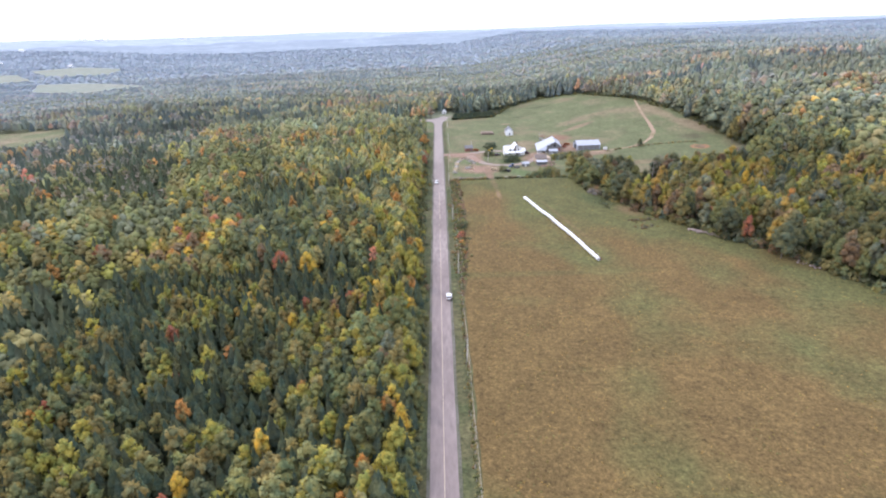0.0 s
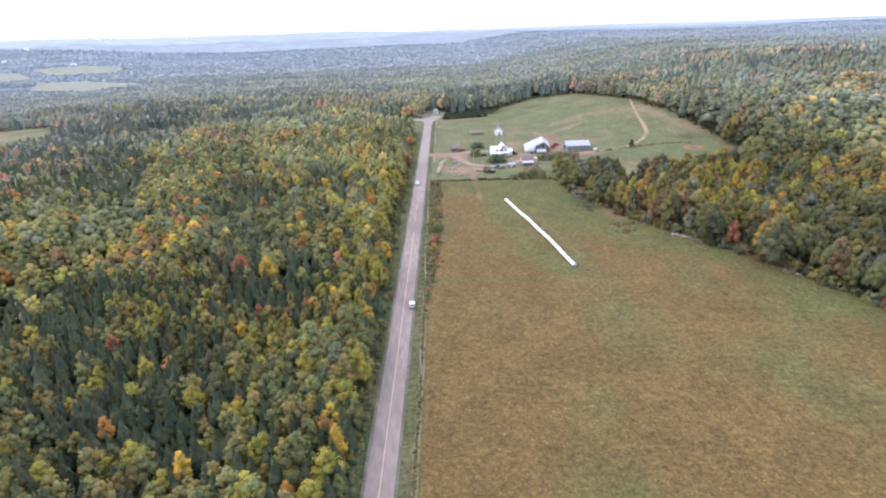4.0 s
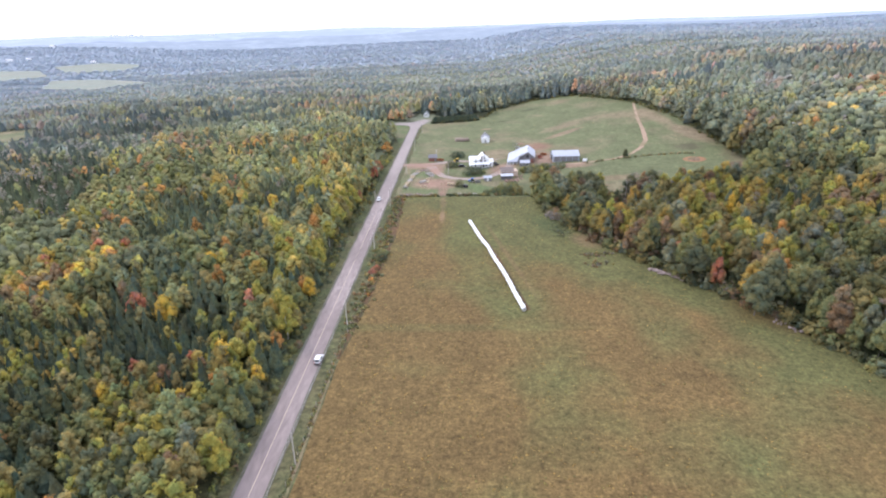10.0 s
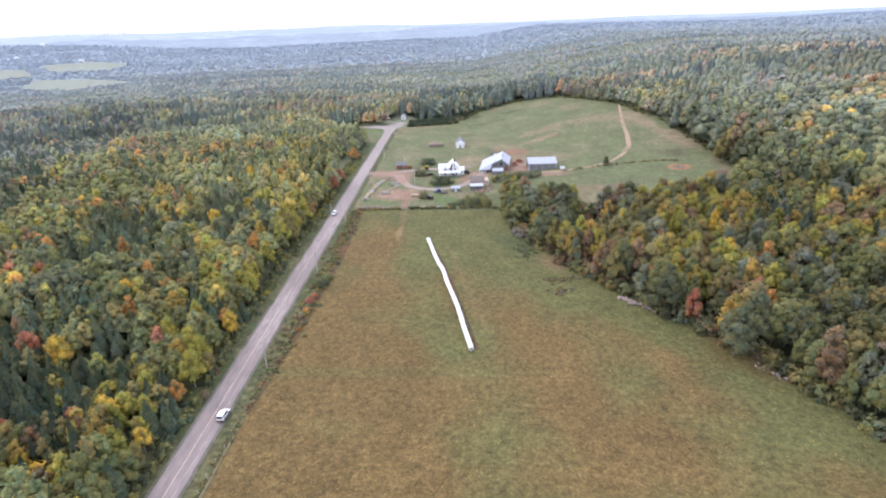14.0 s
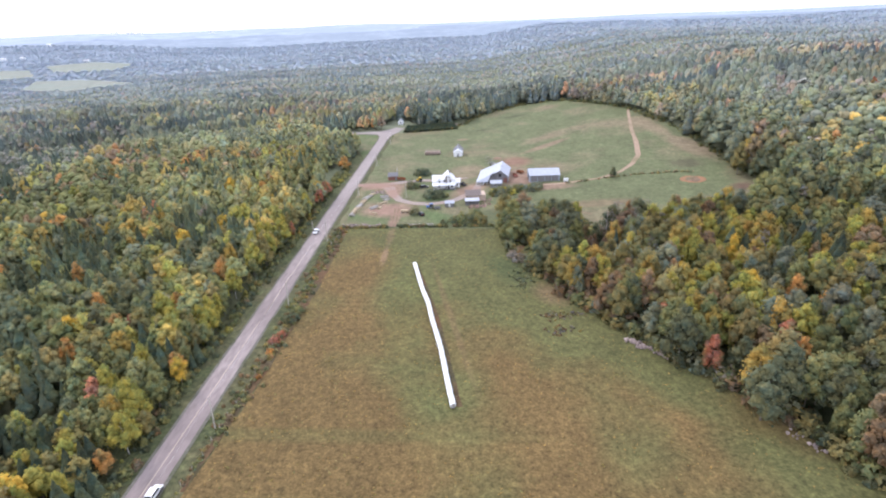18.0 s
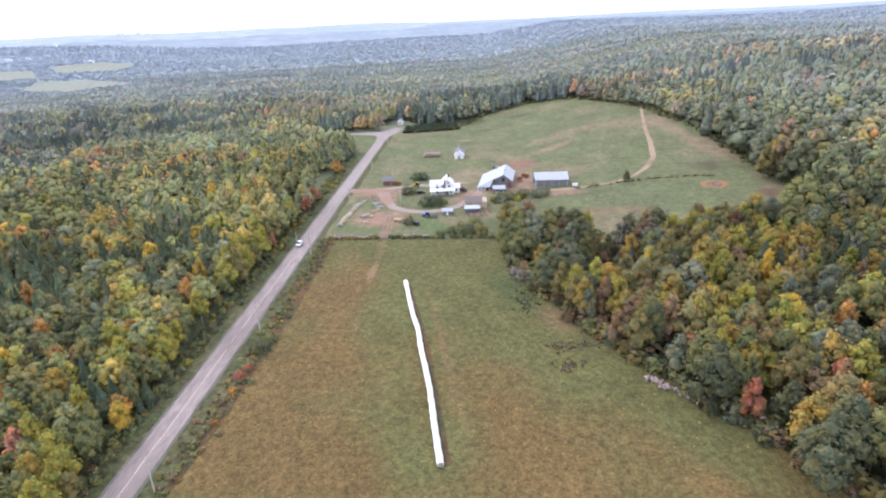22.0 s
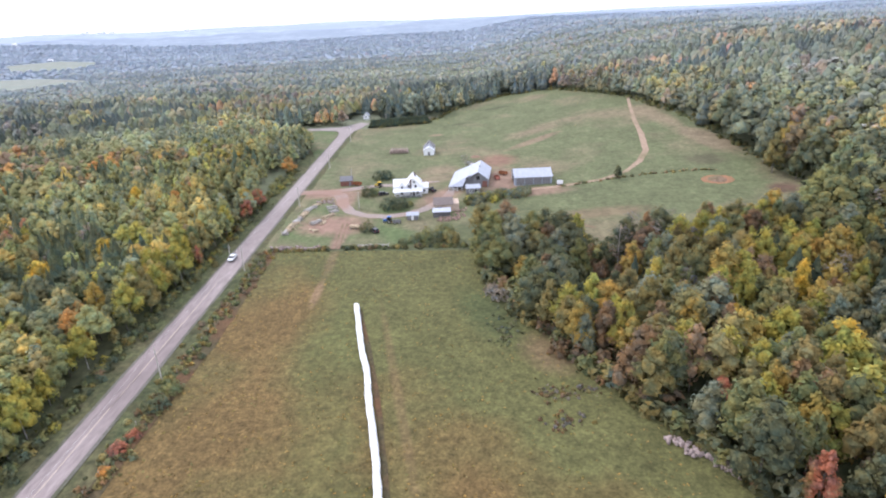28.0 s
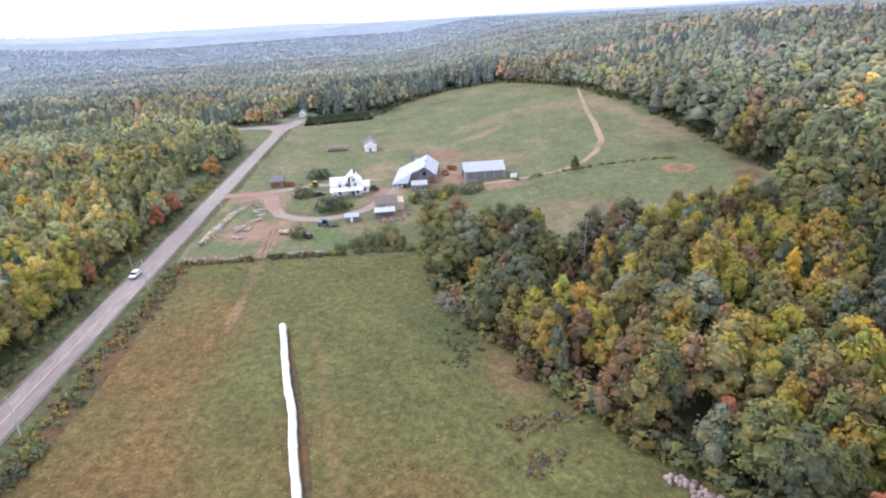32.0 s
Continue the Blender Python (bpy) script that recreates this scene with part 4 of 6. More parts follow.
    kind = np.where(dull, rng.choice([DEEP, OLIVE, BROWN, GREEN], n, p=[0.4, 0.2, 0.2, 0.2]), kind)
    high_edge = (x > 205) & (x < 300) & (y > 340) & (y < 520)
    kind = np.where(high_edge & (rng.uniform(0, 1, n) < 0.65), rng.choice([DEEP, GREEN, SPRUCE], n, p=[0.5, 0.35, 0.15]), kind)
    pines = (x > 14) & (x < 150) & (y > 560) & (y < 780) & (np.abs(y - 600 - x * 0.5) < 90)
    kind = np.where(pines & (rng.uniform(0, 1, n) < 0.8), np.where(rng.uniform(0, 1, n) < 0.55, SPRUCE, DEEP), kind)
    ripe = np.hypot((x - 290) / 24, (y - 638) / 34) + rng.normal(0, 0.12, n) < 1
    kind = np.where(ripe & (rng.uniform(0, 1, n) < 0.8), rng.choice([AMBER, GOLD, OLIVE], n, p=[0.25, 0.5, 0.25]), kind)
    bare = np.hypot((x - 285) / 15, (y - 522) / 18) + rng.normal(0, 0.15, n) < 1
    kind = np.where(bare & (rng.uniform(0, 1, n) < 0.8), rng.choice([BARE, BROWN], n), kind)
    gloom = inside(x, y, [(-560, 330), (-150, 290), (-190, 420), (-230, 600), (-330, 600)])
    kind = np.where(gloom & (rng.uniform(0, 1, n) < 0.75), np.where(rng.uniform(0, 1, n) < 0.75, SPRUCE, BARE), kind)
    kind = np.where(inside(x, y, GROVE_GAP), rng.choice([BARE, BROWN, DEEP], n, p=[0.1, 0.4, 0.5]), kind)
    return kind


def heights(x, y, kind, rng):
    h = 11.0 + 1.8 * fbm(x, y, 30, 4) + rng.normal(0, 1.3, len(x)) + 4.0 * ((x > 60) & (y < 470)) + 6.0 * ((x > 200) & (y > 340) & (y < 480)) + 4.0 * ((x > 14) & (x < 150) & (y > 560) & (y < 780))
    h = h - 1.6 * ramp(112, 100, x) * ramp(290, 325, y) * (x > 60)
    h = np.where(inside(x, y, GROVE_GAP), h * 0.58, h)
    h = h - 3.4 * ramp(260, 180, y) * (x < 0) * (1 - 0.8 * ramp(-34, -20, x))
    h = h + np.where(kind == SPRUCE, 0.5, 0) - np.where(kind == BARE, 1, 0)
    rim = (x > -15) & (x < 0) & (y < 540)
    h = h * (1 - 0.4 * ramp(0.05, 0.45, -fbm(x * 0.3, y, 90, 31)) * ramp(420, 560, np.hypot(x - 40, y - 100)))
    return np.clip(h * np.where(rim, 0.86, 1), 4.5, 21)


def woods(name, x, y, rng, leaves, label, trunk_sides=3, swell=1.0, even=0.0, leaf_gain=1.25):
    """One mass of trees, each a trunk and a crown of separate clumps."""
    kind = species(x, y, rng)
    high = heights(x, y, kind, rng) * (0.45 if leaves < 20 else 1.0) * (1 + (swell - 1) * (0.1 if swell > 1 else 1.6))
    soft = 0.08 if leaves > 100 else 0.22 if leaves > 80 else 0.7 if leaves > 20 else 2.0
    if leaves > 300:
        shapes = [lobed(100 + i, 12 + i % 3, leaves, (0.92, 1.06, 0.78)[i % 3], (0.24, 0.28, 0.18)[i % 3], 0.029) for i in range(6)] + [spruce(210 + i, 6, 8, 160) for i in range(3)]
    elif leaves > 100:
        shapes = [lobed(100 + i, 9, leaves, (0.92, 1.04, 0.78)[i % 3], 0.2, 0.037) for i in range(6)] + [spruce(210 + i, 5, 7, 60) for i in range(3)]
    elif leaves > 80:
        shapes = [lobed(100 + i, 6, 40, 1.1, 0.22, 0.05) for i in range(6)] + [spruce(210 + i, 5, 6, 16) for i in range(3)]
    else:
        shapes = [dome(*((7, 3) if leaves > 40 else (5, 2)), 100 + i, 0.22, 0.22 if leaves > 40 else 0.28) for i in range(6)] + [fir(*((7, 4) if leaves > 40 else (5, 3)), 210 + i) for i in range(3)]
        shapes = [(t, crown_facing(t, 0.3 if i > 5 else 0.45, soft)) for i, t in enumerate(shapes)]
    for i in range(2):
        t = broadleaf(max(70, leaves // 2), 300 + i, 0.9, 0.3, 0.6 if leaves > 80 else 0.8)
        shapes.append((t, crown_facing(t, 0.45, soft)))
    turn = rng.uniform(0, 2 * math.pi, len(x))
    wide = high * np.clip(1.1 + 0.16 * fbm(x, y, 40, 8) + rng.normal(0, 0.14, len(x)), 0.8, 1.6) * swell * (1.0 if leaves > 80 else 1.25) * np.where((x > 60) & (y < 372) & (kind != SPRUCE), 0.92, 1.0)
    base = np.stack([x, y, ground_z(x, y)], 1)
    which = np.where(kind == SPRUCE, 6 + rng.integers(0, 3, len(x)), np.where(kind == BARE, 9 + rng.integers(0, 2, len(x)), rng.integers(0, 6, len(x))))
    tris, cols, stems, faces_ = [], [], [], []
    for i, (shape, way) in enumerate(shapes):
        m = np.where(which == i)[0]
        if not len(m):
            continue
        c, s = np.cos(turn[m])[:, None, None], np.sin(turn[m])[:, None, None]
        def placed(t, wide_by=1.0):
            X = (t[None, :, :, 0] * c - t[None, :, :, 1] * s) * wide[m][:, None, None] * wide_by
            Y = (t[None, :, :, 0] * s + t[None, :, :, 1] * c) * wide[m][:, None, None] * wide_by
            Z = t[None, :, :, 2] * high[m][:, None, None] * np.ones_like(X)
            return (np.stack([X, Y, Z], -1) + base[m][:, None, None, :]).reshape(-1, 3, 3)
        tris.append(placed(shape))
        faces_.append(np.stack([way[None, ..., 0] * c - way[None, ..., 1] * s, way[None, ..., 0] * s + way[None, ..., 1] * c, way[None, ..., 2] + 0 * c], -1).reshape(-1, 3, 3))
        # haze painted into the leaves: its share grows with distance
        haze_share = 0.86 * (1 - np.exp(-np.maximum(np.hypot(x[m] - 40, y[m] - 100) + 60 * (x[m] > 110) - 360, 0) / 700))[:, None]
        drift = fbm(x[m], y[m], 75, 17)[:, None]
        col = LEAF[kind[m]] * (1 - even) + np.array(COMMON) * even * (1 + drift * np.array((0.5, 0.35, 0.0)) + 0.3 * fbm(x[m] * 0.4, y[m], 60, 71)[:, None])
        # brightness of each mass, raised where haze would lift it
        col = col * dimming(x[m], y[m]) * leaf_gain
        pale = np.where((kind[m] == SPRUCE) & (leaves > 20), 0.2, 0.6)[:, None] * haze_share   # how much haze brightens the leaf colour on the far slopes
        col = (col * (1 + pale) * (1 - haze_share) + np.array(HAZE_BLUE) * haze_share) * np.clip(1.08 + 0.24 * fbm(x[m], y[m], 17, 41) * (leaves > 100) + (0.22 if leaves > 100 else 0.36 if leaves > 20 else 0.14) * fbm(x[m] * (1.0 if leaves > 100 else 0.4), y[m], 80 if leaves > 100 else 52, 53) + rng.normal(0, 0.17 if leaves > 80 else 0.1 if leaves > 20 else 0.05, len(m)), 0.5, 1.7)[:, None] * rng.uniform(0.96, 1.04, (len(m), 3))
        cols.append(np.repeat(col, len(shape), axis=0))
        if trunk_sides:
            stems.append(placed(stem(trunk_sides, 0.8, 0.013)))
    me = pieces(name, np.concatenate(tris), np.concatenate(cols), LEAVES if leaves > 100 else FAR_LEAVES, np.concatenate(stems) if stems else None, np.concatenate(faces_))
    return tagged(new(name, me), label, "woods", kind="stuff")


LEFT_NEAR = lambda x, y: (x > -128) & (x < 0) & (y < 350)
RIGHT_NEAR = lambda x, y: (x > 60) & (x < 250) & (y > 60) & (y < 372)
ROAD_FAR = lambda x, y: (x > -105) & (x < 14) & (y >= 350) & (y < 575)
CONE = lambda x, y: np.abs(x - 30) < 110 + 0.9 * np.maximum(y, 0)


def rim_left(x, y):
    return (x > -18) & (x < 0) & (y > 70) & (y < 420)


def rim_hill(x, y):
    return to_line(x, y, WOOD_BACK[7:] + HILL_EDGE) < 42


def rim_right(x, y):
    return to_line(x, y, WOOD_EDGE[1:] + WOOD_BACK[:8]) < 9


def to_line(x, y, line):
    """How far each place is from a line."""
    d = np.full(np.shape(x), 1e9)
    for (ax, ay), (bx, by) in zip(line, line[1:]):
        t = np.clip(((x - ax) * (bx - ax) + (y - ay) * (by - ay)) / ((bx - ax) ** 2 + (by - ay) ** 2 + 1e-9), 0, 1)
        d = np.minimum(d, np.hypot(x - ax - t * (bx - ax), y - ay - t * (by - ay)))
    return d


# trees of their own: the front rows of both woods
def tree_models():
    """Meshes shared by the single trees: crowns by shape and colour, trunks by kind."""
    crowns, trunks = {}, {}
    for k in range(24):   # the second dozen are darkened copies for the trees round the field
        shade = LEAF[k % 12] * (DIMMED if k > 11 else 1)
        k, key = k % 12, k
        for i in range(3):
            if k == BARE:
                t = broadleaf(330, 420 + i, 0.9, 0.3, 0.5)
                way = crown_facing(t, 0.45)
            else:
                t, way = spruce(410 + i, 7, 9, 500) if k == SPRUCE else lobed(440 + i * 3 + k, 12 + i, 1050, (0.94, 1.06, 0.8)[i], (0.2, 0.24, 0.16)[i], 0.024)
            rng = np.random.default_rng(k * 7 + i)
            at = t.mean(axis=1)
            turned_ = np.clip(0.82 + 0.8 * np.sin(at[:, 0] * 13 + i * 2 + k) * np.sin(at[:, 1] * 12 + k * 1.7) + 0.5 * (at[:, 2] - 0.5) + rng.normal(0, 0.12, len(t)), 0, 1)[:, None] if k in (YELLOW_LEAF, AMBER, RED_LEAF) else 1.0
            tint = shade * turned_ + LEAF[OLIVE] * (1 - turned_)   # boughs that have not turned yet
            crowns[key, i] = pieces("crown", t, tint * rng.uniform(0.9, 1.1, (len(t), 1)), LEAVES, None, way)
    for key, mat, t in (("dark", BARK, stem(6, 0.9, 0.014)), ("pale", PALE_BARK, stem(6, 0.85, 0.011))):
        trunks[key] = pieces("trunk", t, np.ones((len(t), 3)), mat)
        trunks[key + "_limbs"] = [pieces("limb", limbs(5)[3 * i:3 * i + 3], np.ones((3, 3)), mat) for i in range(7)]
    return crowns, trunks


CROWNS, TRUNKS = tree_models()


def single_tree(x, y, kind, high, wide, turn, where, i, name="", z=None):
    word = LEAF_WORDS[kind]
    name = name or ("spruce" if kind == SPRUCE else "maple_tree" if kind in (RED_LEAF, AMBER, YELLOW_LEAF) else "birch_tree" if kind in (LIME, GOLD, BARE) else "poplar_tree")
    ob = new(name)
    ob.matrix_world = Matrix.LocRotScale((x, y, gz(x, y) if z is None else z), Euler((0, 0, turn)), (wide, wide, high))
    pale = "pale" if kind in (LIME, GOLD, BARE, YELLOW_LEAF) else "dark"
    new("trunk", TRUNKS[pale]).parent = ob
    if kind != SPRUCE:
        for bough in TRUNKS[pale + "_limbs"]:
            new("limb", bough).parent = ob
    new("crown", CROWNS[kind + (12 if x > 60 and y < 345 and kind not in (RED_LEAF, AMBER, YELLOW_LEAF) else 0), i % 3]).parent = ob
    size = "small" if high < 8 else "tall" if high > 13 else "middling"
    what = "spruce" if kind == SPRUCE else "leafy autumn tree" if kind != BARE else "twiggy tree"
    return tagged(ob, f"{size} {word} {what} {where}", "tree", "trees " + where)


singles = []
x, y, rng = stand(-128, 2, 55, 205, 3.4, 20, LEFT_NEAR)
own = rim_left(x, y) & (x > -14)
woods("young_woods", x[~own], y[~own], rng, 210, "young mixed autumn woods of spruce, birch and maple beside the road", leaf_gain=0.78)
kinds = species(x, y, rng)
tall = heights(x, y, kinds, rng)
for i in np.where(own)[0]:
    singles.append((x[i], y[i], OLIVE if kinds[i] in (RED_LEAF, BARE) else int(kinds[i]), tall[i], "along the near road"))
x, y, rng = stand(-128, 2, 205, 350, 4.4, 21, LEFT_NEAR)
own = rim_left(x, y)
woods("left_woods", x[~own], y[~own], rng, 430, "mixed autumn woods of spruce, birch and maple beside the road", even=0.12, leaf_gain=1.22)
kinds = species(x, y, rng)
tall = heights(x, y, kinds, rng)
for i in np.where(own)[0]:
    singles.append((x[i], y[i], OLIVE if kinds[i] in (RED_LEAF, BARE) else int(kinds[i]), tall[i], "along the road"))
x, y, rng = stand(60, 250, 60, 372, 5.9, 22, RIGHT_NEAR)
own = rim_right(x, y) & ~inside(x, y, GROVE_GAP)
woods("field_woods", x[~own], y[~own], rng, 560, "mixed autumn hardwoods between the field and the pasture", leaf_gain=0.93)
kinds = species(x, y, rng)
tall = heights(x, y, kinds, rng)
dusky = (rng.uniform(0, 1, len(x)) < 0.5) & (y < 300)   # browning rim trees; darker kinds also put the rim's shade into the colour
kinds = np.where(dusky & ((kinds == GREEN) | (kinds == LIME) | (kinds == SILVER)), DEEP, np.where(dusky & ((kinds == OLIVE) | (kinds == GOLD)), BROWN, kinds))
for i in np.where(own)[0]:
    singles.append((x[i], y[i], OLIVE if kinds[i] in (RED_LEAF, BARE) else GREEN if kinds[i] == SPRUCE else int(kinds[i]), tall[i] * 0.92, "at the field's edge"))
singles += [(*p[:3], p[3] * (0.74 if p[1] < 200 and p[0] < 0 else 1.0) * (0.9 if p[2] == RED_LEAF else 1.0 if p[2] in (AMBER, YELLOW_LEAF) else 1.25 if p[0] > 112 else 1.0), where) for where, row in STRIKING.items() for p in row]
for i, (tx, ty, k, h, where) in enumerate(singles):
    r = np.random.default_rng(900 + i)
    single_tree(tx, ty, k, h, h * r.uniform(0.88, 1.15) * (1.3 if 60 < tx < 112 and ty > 296 else 1), r.uniform(0, 6.28), where, i)
x, y, rng = stand(-105, 14, 350, 575, 4.9, 28, ROAD_FAR)
woods("junction_woods", x, y, rng, 185, "mixed autumn woods along the far stretch of road", 3, even=0.25, leaf_gain=1.28)
x, y, rng = stand(0, 330, 345, 720, 5.6, 29, lambda x, y: rim_hill(x, y) & ~RIGHT_NEAR(x, y))
woods("hill_woods", x, y, rng, 195, "dark autumn woods round the hill pasture", 0, even=0.1)
x, y, rng = stand(-520, 520, 40, 720, 5.3, 23, lambda x, y: CONE(x, y) & ~LEFT_NEAR(x, y) & ~RIGHT_NEAR(x, y) & ~rim_hill(x, y) & ~ROAD_FAR(x, y))
close = np.hypot(x - 40, y - 100) < 470
woods("slope_woods", x[close], y[close], rng, 84, "mixed autumn woods on the slopes round the farm", 0, even=0.1, leaf_gain=1.14)
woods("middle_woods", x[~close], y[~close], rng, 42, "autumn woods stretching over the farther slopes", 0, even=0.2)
x, y, rng = stand(-150, 0, -90, 55, 4.8, 26)
woods("near_woods", x, y, rng, 42, "mixed autumn woods beside the near road", 3)
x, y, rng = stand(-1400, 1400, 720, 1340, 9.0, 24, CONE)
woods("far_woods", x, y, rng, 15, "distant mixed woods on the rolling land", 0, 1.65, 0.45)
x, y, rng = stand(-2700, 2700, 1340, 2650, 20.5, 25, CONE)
woods("distant_woods", x, y, rng, 12, "distant woods towards the horizon, blue haze in their leaf colour", 0, 3.1, 0.6)


# ---- things ----
def part(name, bm, mat, parent, label=""):
    """A bmesh as one mesh object under a thing or a part."""
    me = bpy.data.meshes.new(name)
    bm.to_mesh(me)
    bm.free()
    me.materials.append(mat)
    ob = new(name, me)
    ob.parent = parent
    return tagged(ob, label)


def block(x0, x1, y0, y1, z0, z1, bevel=0.0):
    bm = bmesh.new()
    bmesh.ops.create_cube(bm, size=1, matrix=Matrix.Translation(((x0 + x1) / 2, (y0 + y1) / 2, (z0 + z1) / 2)) @ Matrix.Diagonal((x1 - x0, y1 - y0, z1 - z0, 1)))
    if bevel:
        bmesh.ops.bevel(bm, geom=bm.edges[:], offset=bevel, segments=2, affect="EDGES")
    return bm


def extrude_y(profile, y0, y1):
    """A closed outline in x and z, drawn out from y0 to y1."""
    bm = bmesh.new()
    a = [bm.verts.new((px, y0, pz)) for px, pz in profile]
    b = [bm.verts.new((px, y1, pz)) for px, pz in profile]
    n = len(profile)
    bm.faces.new(a)
    bm.faces.new(b[::-1])
    for i in range(n):
        bm.faces.new((a[i], b[i], b[(i + 1) % n], a[(i + 1) % n]))
    bmesh.ops.recalc_face_normals(bm, faces=bm.faces[:])
    return bm


def turned(bm, m):
    bmesh.ops.transform(bm, matrix=m, verts=bm.verts[:])
    return bm


QUARTER = Matrix.Rotation(radians(90), 4, "Z")


def tube(p, q, r0, r1, sides=8):
    p, q = Vector(p), Vector(q)
    bm = bmesh.new()
    bmesh.ops.create_cone(bm, cap_ends=True, segments=sides, radius1=r0, radius2=r1, depth=(q - p).length)
    return turned(bm, Matrix.Translation((p + q) / 2) @ (q - p).to_track_quat("Z", "Y").to_matrix().to_4x4())


def thing(name, x, y, turn, label, category, group="", lift=0.0):
    ob = new(name)
    ob.matrix_world = pose(x, y, gz(x, y) + lift, 0, 0, turn)
    return tagged(ob, label, category, group)


def gable(ob, x0, x1, y0, y1, eave, ridge, wall_mat, roof_mat, along="y", over=0.35, base=-1.0, name="wall", thick=0.16):
    """Walls up to a gable, and two roof slopes; the ridge runs along x or y."""
    if along == "y":
        mx, m = (x0 + x1) / 2, Matrix()
        u0, u1, v0, v1 = x0, x1, y0, y1
    else:
        m = QUARTER
        u0, u1, v0, v1 = y0, y1, -x1, -x0
        mx = (u0 + u1) / 2
    part(name, turned(extrude_y([(u0, base), (u1, base), (u1, eave), (mx, ridge), (u0, eave)], v0, v1), m), wall_mat, ob)
    slope = (ridge - eave) / (mx - u0)
    for sgn, e in ((-1, u0), (1, u1)):
        low, lz = e + sgn * over, eave - over * slope
        prof = [(mx, ridge + 0.02), (low, lz + 0.02), (low, lz + thick), (mx, ridge + thick)]
        part("roof_slope", turned(extrude_y(prof, v0 - over, v1 + over), m), roof_mat, ob)


def opening(ob, x, y, z, wdt, hgt, face="front", mat=None, name="window", sill=True):
    """A window or a door: a frame, a pane and a sill on a wall."""
    d = 0.06
    if face == "front":
        box = lambda a, b, c, e, p0, p1: block(x + a, x + b, y - p1, y - p0, z + c, z + e)
    else:
        box = lambda a, b, c, e, p0, p1: block(x + p0, x + p1, y + a, y + b, z + c, z + e)
    fr = part(name, box(-wdt / 2 - 0.1, wdt / 2 + 0.1, -0.1, hgt + 0.1, 0.004, d), WHITE, ob, "white framed opening")
    part("pane" if name == "window" else "leaf", box(-wdt / 2, wdt / 2, 0, hgt, d, d + 0.02), mat or GLASS, fr, "dark pane" if mat is None else "")
    if sill and name == "window":
        part("sill", box(-wdt / 2 - 0.15, wdt / 2 + 0.15, -0.18, -0.1, 0.004, 0.16), WHITE, fr)


# the farmhouse
house = thing("farmhouse", 53.3, 404.2, 4, "white two-storey farmhouse with a white metal roof and a porch", "house")
gable(house, -1.6, 5.2, -2.0, 7.5, 4.9, 8.3, WHITE, HOUSE_ROOF, "y")
gable(house, -6.8, -1.6, 0.0, 6.5, 4.1, 6.6, WHITE, HOUSE_ROOF, "x", name="wing_wall")
gable(house, -4.6, -1.6, -2.2, 1.5, 4.5, 6.7, WHITE, HOUSE_ROOF, "y", name="dormer_wall")
gable(house, 5.2, 8.2, 0.5, 5.5, 3.0, 4.6, WHITE, HOUSE_ROOF, "x", name="annex_wall")
part("porch_floor", block(-6.4, 5.6, -4.4, -2.0, -1.0, 0.45), GREY_WOOD, house)
part("porch_roof", turned(extrude_y([(-4.9, 2.75), (-2.0, 3.7), (-2.0, 3.84), (-4.9, 2.9)], -6.0, 7.0), QUARTER), HOUSE_ROOF, house, "white metal porch roof")
for px in (-6.2, -3.9, -1.6, 0.7, 3.0, 5.3):
    part("porch_post", block(px - 0.09, px + 0.09, -4.35, -4.17, 0.45, 2.85), WHITE, house)
part("chimney", block(0.4, 1.0, -2.6, -1.95, -0.5, 7.9, 0.03), BRICK, house, "dark brick chimney")
part("chimney", block(2.3, 3.0, 3.4, 4.1, 7.2, 9.1, 0.03), BRICK, house, "dark brick chimney")
for wx, wy, wz, ww, wh in ((-0.2, -2.0, 3.95, 0.8, 1.2), (2.9, -2.0, 3.95, 0.9, 1.2), (2.4, -2.0, 6.0, 0.7, 0.9), (-3.1, -2.2, 3.75, 0.8, 1.1), (-5.5, -0.0, 1.2, 0.9, 1.4), (-3.4, -2.2, 1.0, 1.2, 1.5), (3.6, -2.0, 1.0, 1.3, 1.5), (6.5, 0.5, 1.0, 1.0, 1.2)):
    opening(house, wx, wy, wz, ww, wh)
opening(house, 1.9, -2.0, 0.46, 0.95, 2.05, mat=DARK, name="door")
for wy in (0.2, 3.2, 6.0):
    opening(house, 5.2, wy, 4.2, 0.9, 1.4, "side")

# the barn
barn = thing("barn", 80.2, 411.6, -6, "grey board barn under a long white metal roof", "barn")
gable(barn, -0.6, 8.4, 0.0, 21, 3.9, 7.2, GREY_WOOD, METAL_ROOF, "y", 0.4)
part("lean_wall", extrude_y([(-8.5, -1), (-0.62, -1), (-0.62, 4.6), (-8.5, 1.7)], 1.4, 20.5), GREY_WOOD, barn)
part("lean_roof", extrude_y([(-9.2, 1.5), (3.9, 7.3), (3.9, 7.48), (-9.2, 1.7)], -1.9, 21.6), METAL_ROOF, barn, "long white metal slope")
bm = bmesh.new()
slab = [bm.verts.new(p) for z in (0, 0.14) for p in ((-9.0, -1.7, 1.62 + z), (-1.2, -1.7, 5.05 + z), (-2.6, -5.0, 1.75 + z), (-9.2, -5.0, 1.45 + z))]
for q in ((0, 1, 2, 3), (7, 6, 5, 4), (0, 4, 5, 1), (1, 5, 6, 2), (2, 6, 7, 3), (3, 7, 4, 0)):
    bm.faces.new([slab[k] for k in q])
bmesh.ops.recalc_face_normals(bm, faces=bm.faces[:])
part("front_roof", bm, METAL_ROOF, barn, "white metal slope over the stalls")
for px in (-8.8, -7.0, -5.0, -3.0):
    part("stall_post", block(px - 0.1, px + 0.1, -4.9, -4.7, -1, 1.5), WHITE, barn)
